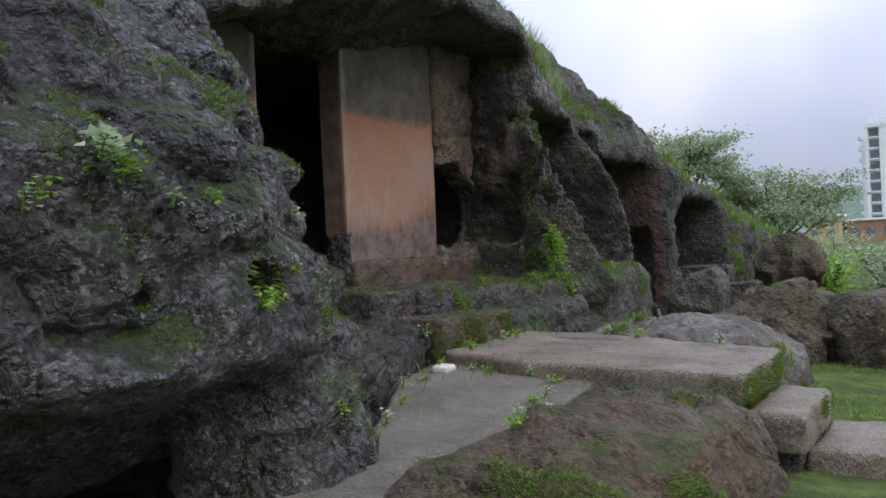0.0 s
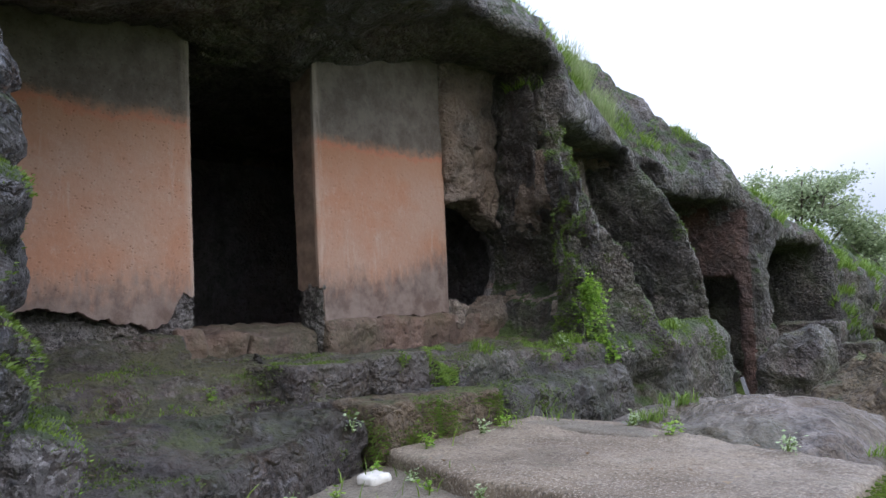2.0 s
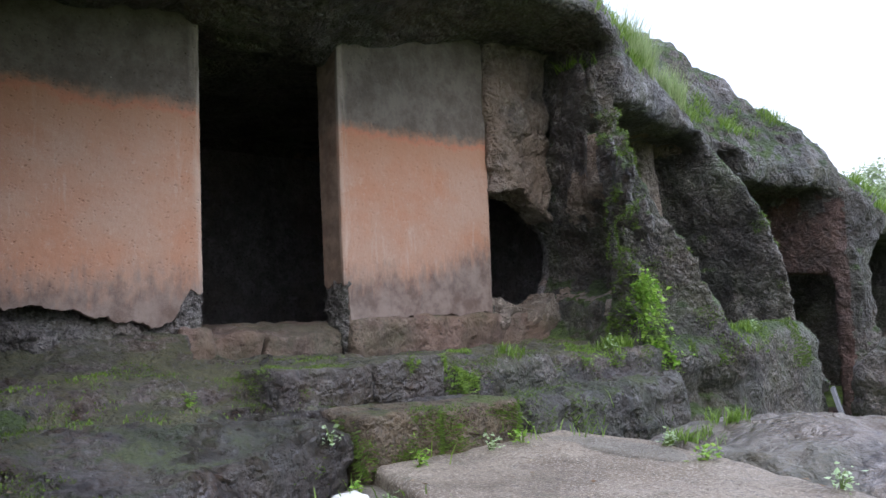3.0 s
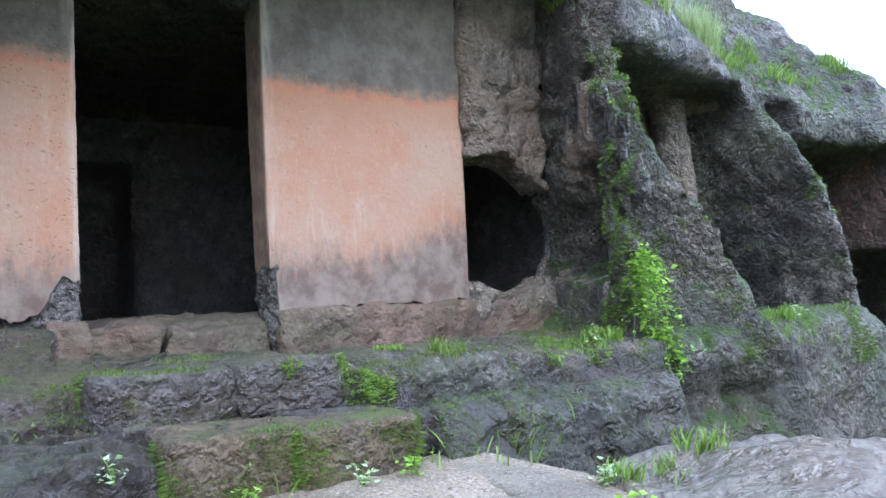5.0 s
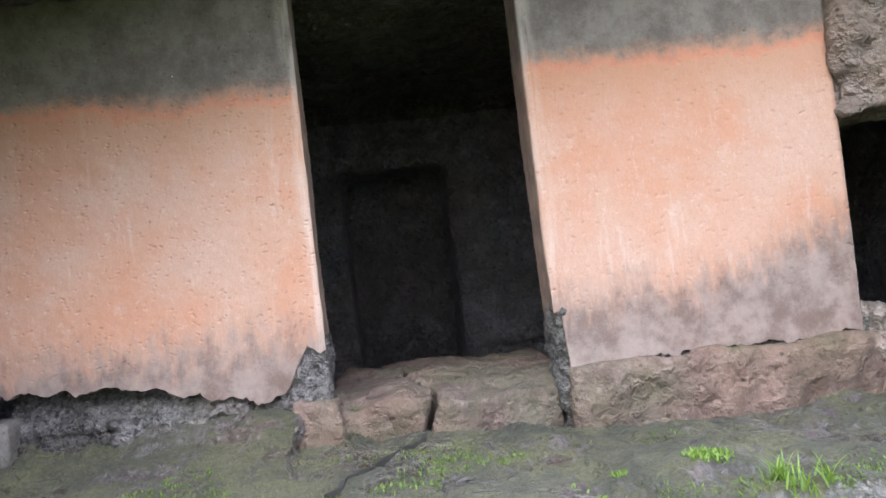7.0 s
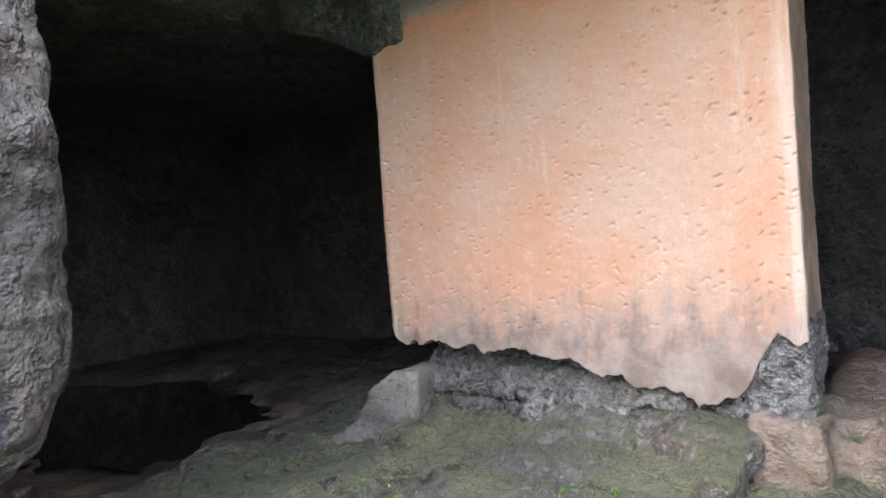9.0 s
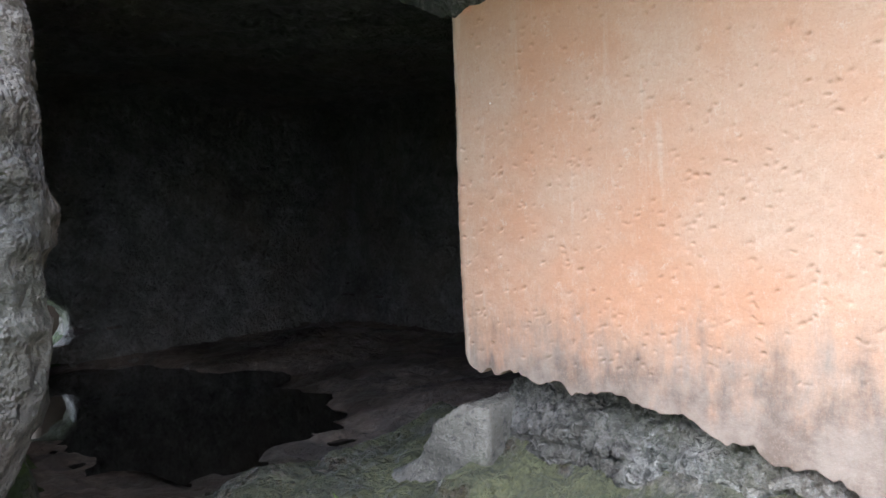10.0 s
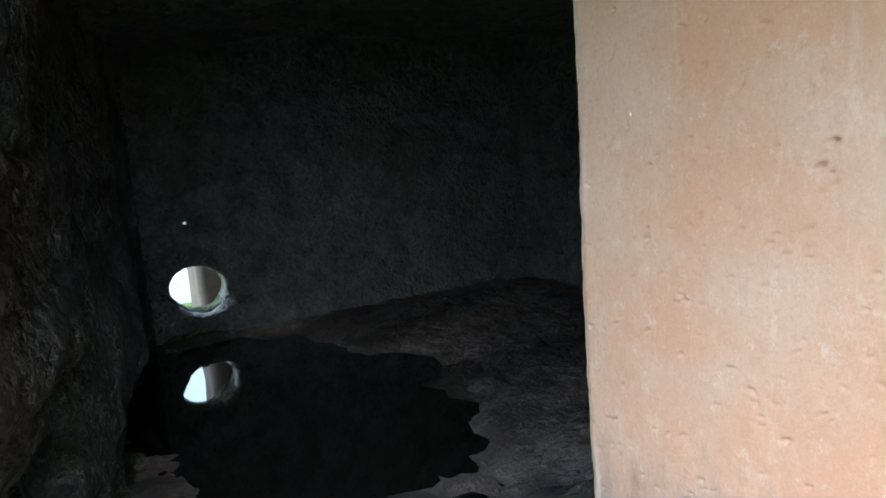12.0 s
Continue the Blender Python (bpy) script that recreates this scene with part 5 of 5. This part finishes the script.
# ---- water, small stones and leaning board ----
def puddle(name, c, rx, ry, z, seed, label):
    a = np.linspace(0, 2 * np.pi, 72, endpoint=False)
    ring = np.stack([c[0] + rx * np.cos(a), c[1] + ry * np.sin(a), np.full(72, z)], 1)
    f = 1 + 0.25 * scatter_noise(ring, 0.4, seed) + 0.12 * scatter_noise(ring, 0.15, seed + 1)
    ring[:, :2] = np.array(c) + (ring[:, :2] - np.array(c)) * f[:, None]
    bm = bmesh.new()
    bm.faces.new([bm.verts.new(v) for v in ring])
    me = bpy.data.meshes.new(name)
    bm.to_mesh(me)
    bm.free()
    me.materials.append(WATER)
    return tagged(new(name, me), label, "water", kind="structure")


puddle("water_1", (-6.0, 0.2), 1.05, 1.95, 0.945, 411, "dark still rainwater on the hall floor")
tagged(rough_stone("white_stone", (-3.66, 4.98, 0.51), (-3.52, 5.14, 0.57), 421, WHITE_STONE, "small whitish flat stone on the path", "stone", 0.02, 0.01, 0.008), group="loose stones")


def leaning_board():
    base = tagged(new("leaning_board"), "small grey framed board leaning against the cliff foot", "board")
    base.matrix_world = pose(-4.12, 11.95, 0.0, 0, -14, 20)
    part("panel", box_mesh((-0.01, -0.08, 0.0), (0.01, 0.08, 0.4)), METAL, base)
    for a, b in ((-0.1, -0.08), (0.08, 0.1)):
        part("frame_side", box_mesh((-0.02, a, 0.0), (0.02, b, 0.42)), METAL, base)


leaning_board()


def wall_remnant(x, y, z, axes):
    lumps = 0.09 * fabric(axes, 0.35, 701) + 0.05 * fabric(axes, 0.14, 702) + 0.025 * fabric(axes, 0.07, 703)
    d = block(x, y, z, (-6.25, 8.3, 1.3), (-5.8, 9.2, 4.3), 0.05) + lumps
    hole = np.sqrt(((y - 8.66) / 0.67) ** 2 + ((z - 2.06 + 0.12 * (y - 8.66)) / 0.6) ** 2) - 1
    return carve(d, 0.5 * hole + 0.4 * lumps, 0.03)


tagged(new("broken_wall", surface("broken_wall", (-6.4, 8.24, 1.2), (-5.6, 9.4, 4.3), 0.025, wall_remnant, BROKEN, ((0.06, 0.012, 704),))), "broken pale brown stone round the gap in the wall", "wall", kind="structure")


def mortar_lump(x, y, z, axes):
    lumps = 0.025 * fabric(axes, 0.2, 711) + 0.02 * (np.abs(fabric(axes, 0.1, 712)) - 0.3)
    wedge = np.maximum(block(x, y, z, (-6.1, 2.9, 0.85), (-5.78, 3.6, 1.5), 0.03), (z - 1.52 + 0.9 * (3.5 - y)) * 0.74)
    return join(wedge, egg(x, y, z, (-5.8, 3.05, 0.95), (0.3, 0.45, 0.18)), 0.08) + lumps


MORTAR = concrete_material("pale_mortar", (0.11, 0.095, 0.077), (0.16, 0.14, 0.115), (0.21, 0.19, 0.16), 0.2)
tagged(new("mortar_lump", surface("mortar_lump", (-6.1, 2.8, 0.8), (-5.0, 3.8, 1.7), 0.02, mortar_lump, MORTAR, ((0.06, 0.006, 713),))), "pale lump of mortar at the foot of the pillar", "mortar", kind="structure")

# the next court, glimpsed through the hole in the end wall
COURT = plain_material("brown_court_plaster", (0.06, 0.042, 0.03), (0.1, 0.07, 0.052), 3)
part_wall = new("wall_court", surface("wall_court", (-8.2, -3.7, 0.0), (-6.1, -3.0, 4.0), 0.05, lambda x, y, z, axes: block(x, y, z, (-8.1, -3.6, 0.1), (-6.2, -3.1, 3.9), 0.04) + 0.02 * fabric(axes, 0.3, 721), COURT))
tagged(part_wall, "brown plastered pillar of the neighbouring court", "wall", kind="structure")
# pale slab added to give the bright strip beyond the hole
pale_backing = new("bright_backing", surface("bright_backing", (-12, -9.2, -0.3), (-4, -8.4, 2.2), 0.08, lambda x, y, z, axes: block(x, y, z, (-11.8, -9.0, -0.2), (-4.2, -8.6, 2.0), 0.05) + 0.03 * fabric(axes, 0.5, 723), WHITE_STONE))
tagged(pale_backing, "added pale slab standing in for the bright strip beyond the hole", "wall", kind="structure")

cast_slab("stone_wall", [(-5.3, 16.3), (-4.28, 16.3), (-4.28, 16.9), (-5.3, 16.9)], -0.3, 0.92, LEDGE, "low dark stepped stone wall before the far cave", "wall", 741, group="stepped walls", wobble=0.05)
cast_slab("stone_wall", [(-4.3, 16.3), (-3.72, 16.3), (-3.72, 16.9), (-4.3, 16.9)], -0.3, 0.56, LEDGE, "lower end of the dark stepped stone wall", "wall", 745, group="stepped walls", wobble=0.05)


# hanging stump of the old lintel over the first opening
def lintel_stump(x, y, z, axes):
    lumps = 0.05 * fabric(axes, 0.25, 751) + 0.05 * (np.abs(fabric(axes, 0.12, 752)) - 0.3)
    return np.maximum(block(x, y, z, (-6.2, 2.85, 3.02), (-5.86, 3.6, 3.9), 0.06), (3.05 - z + 0.45 * (3.35 - y)) * 0.9) + lumps


tagged(new("lintel", surface("lintel", (-6.35, 2.65, 2.85), (-5.7, 3.75, 4.0), 0.025, lintel_stump, ROCK, ((0.06, 0.01, 753),))), "broken grey rock lintel beside the pillar head", "lintel", kind="structure")


# slender near-black strips laid as cracks that run from the sill over the terrace
def floor_crack(points, w, label):
    bm = bmesh.new()
    rail = []
    for k, (px, py) in enumerate(points):
        top = onto(("rock_terrace", "stone_step"), py, None, px)
        half = w * (0.5 + 0.4 * math.sin(2.3 * k))
        rail.append((bm.verts.new((px, py - half, top[2] + 0.004)), bm.verts.new((px, py + half, top[2] + 0.004)), bm.verts.new((px, py + half, top[2] - 0.03)), bm.verts.new((px, py - half, top[2] - 0.03))))
    for a, b in zip(rail, rail[1:]):
        for s in range(4):
            bm.faces.new((a[s], b[s], b[(s + 1) % 4], a[(s + 1) % 4]))
    me = bpy.data.meshes.new("floor_crack")
    bm.to_mesh(me)
    bm.free()
    me.materials.append(plain_material("dark_crack", (0.012, 0.011, 0.008), (0.03, 0.027, 0.018), 30))
    tagged(new("floor_crack", me), label, "crack", kind="structure")


floor_crack([(-5.78 + 0.06 * k, 5.74 - 0.035 * k + 0.025 * math.sin(1.7 * k)) for k in range(14)], 0.016, "dark crack running across the terrace")
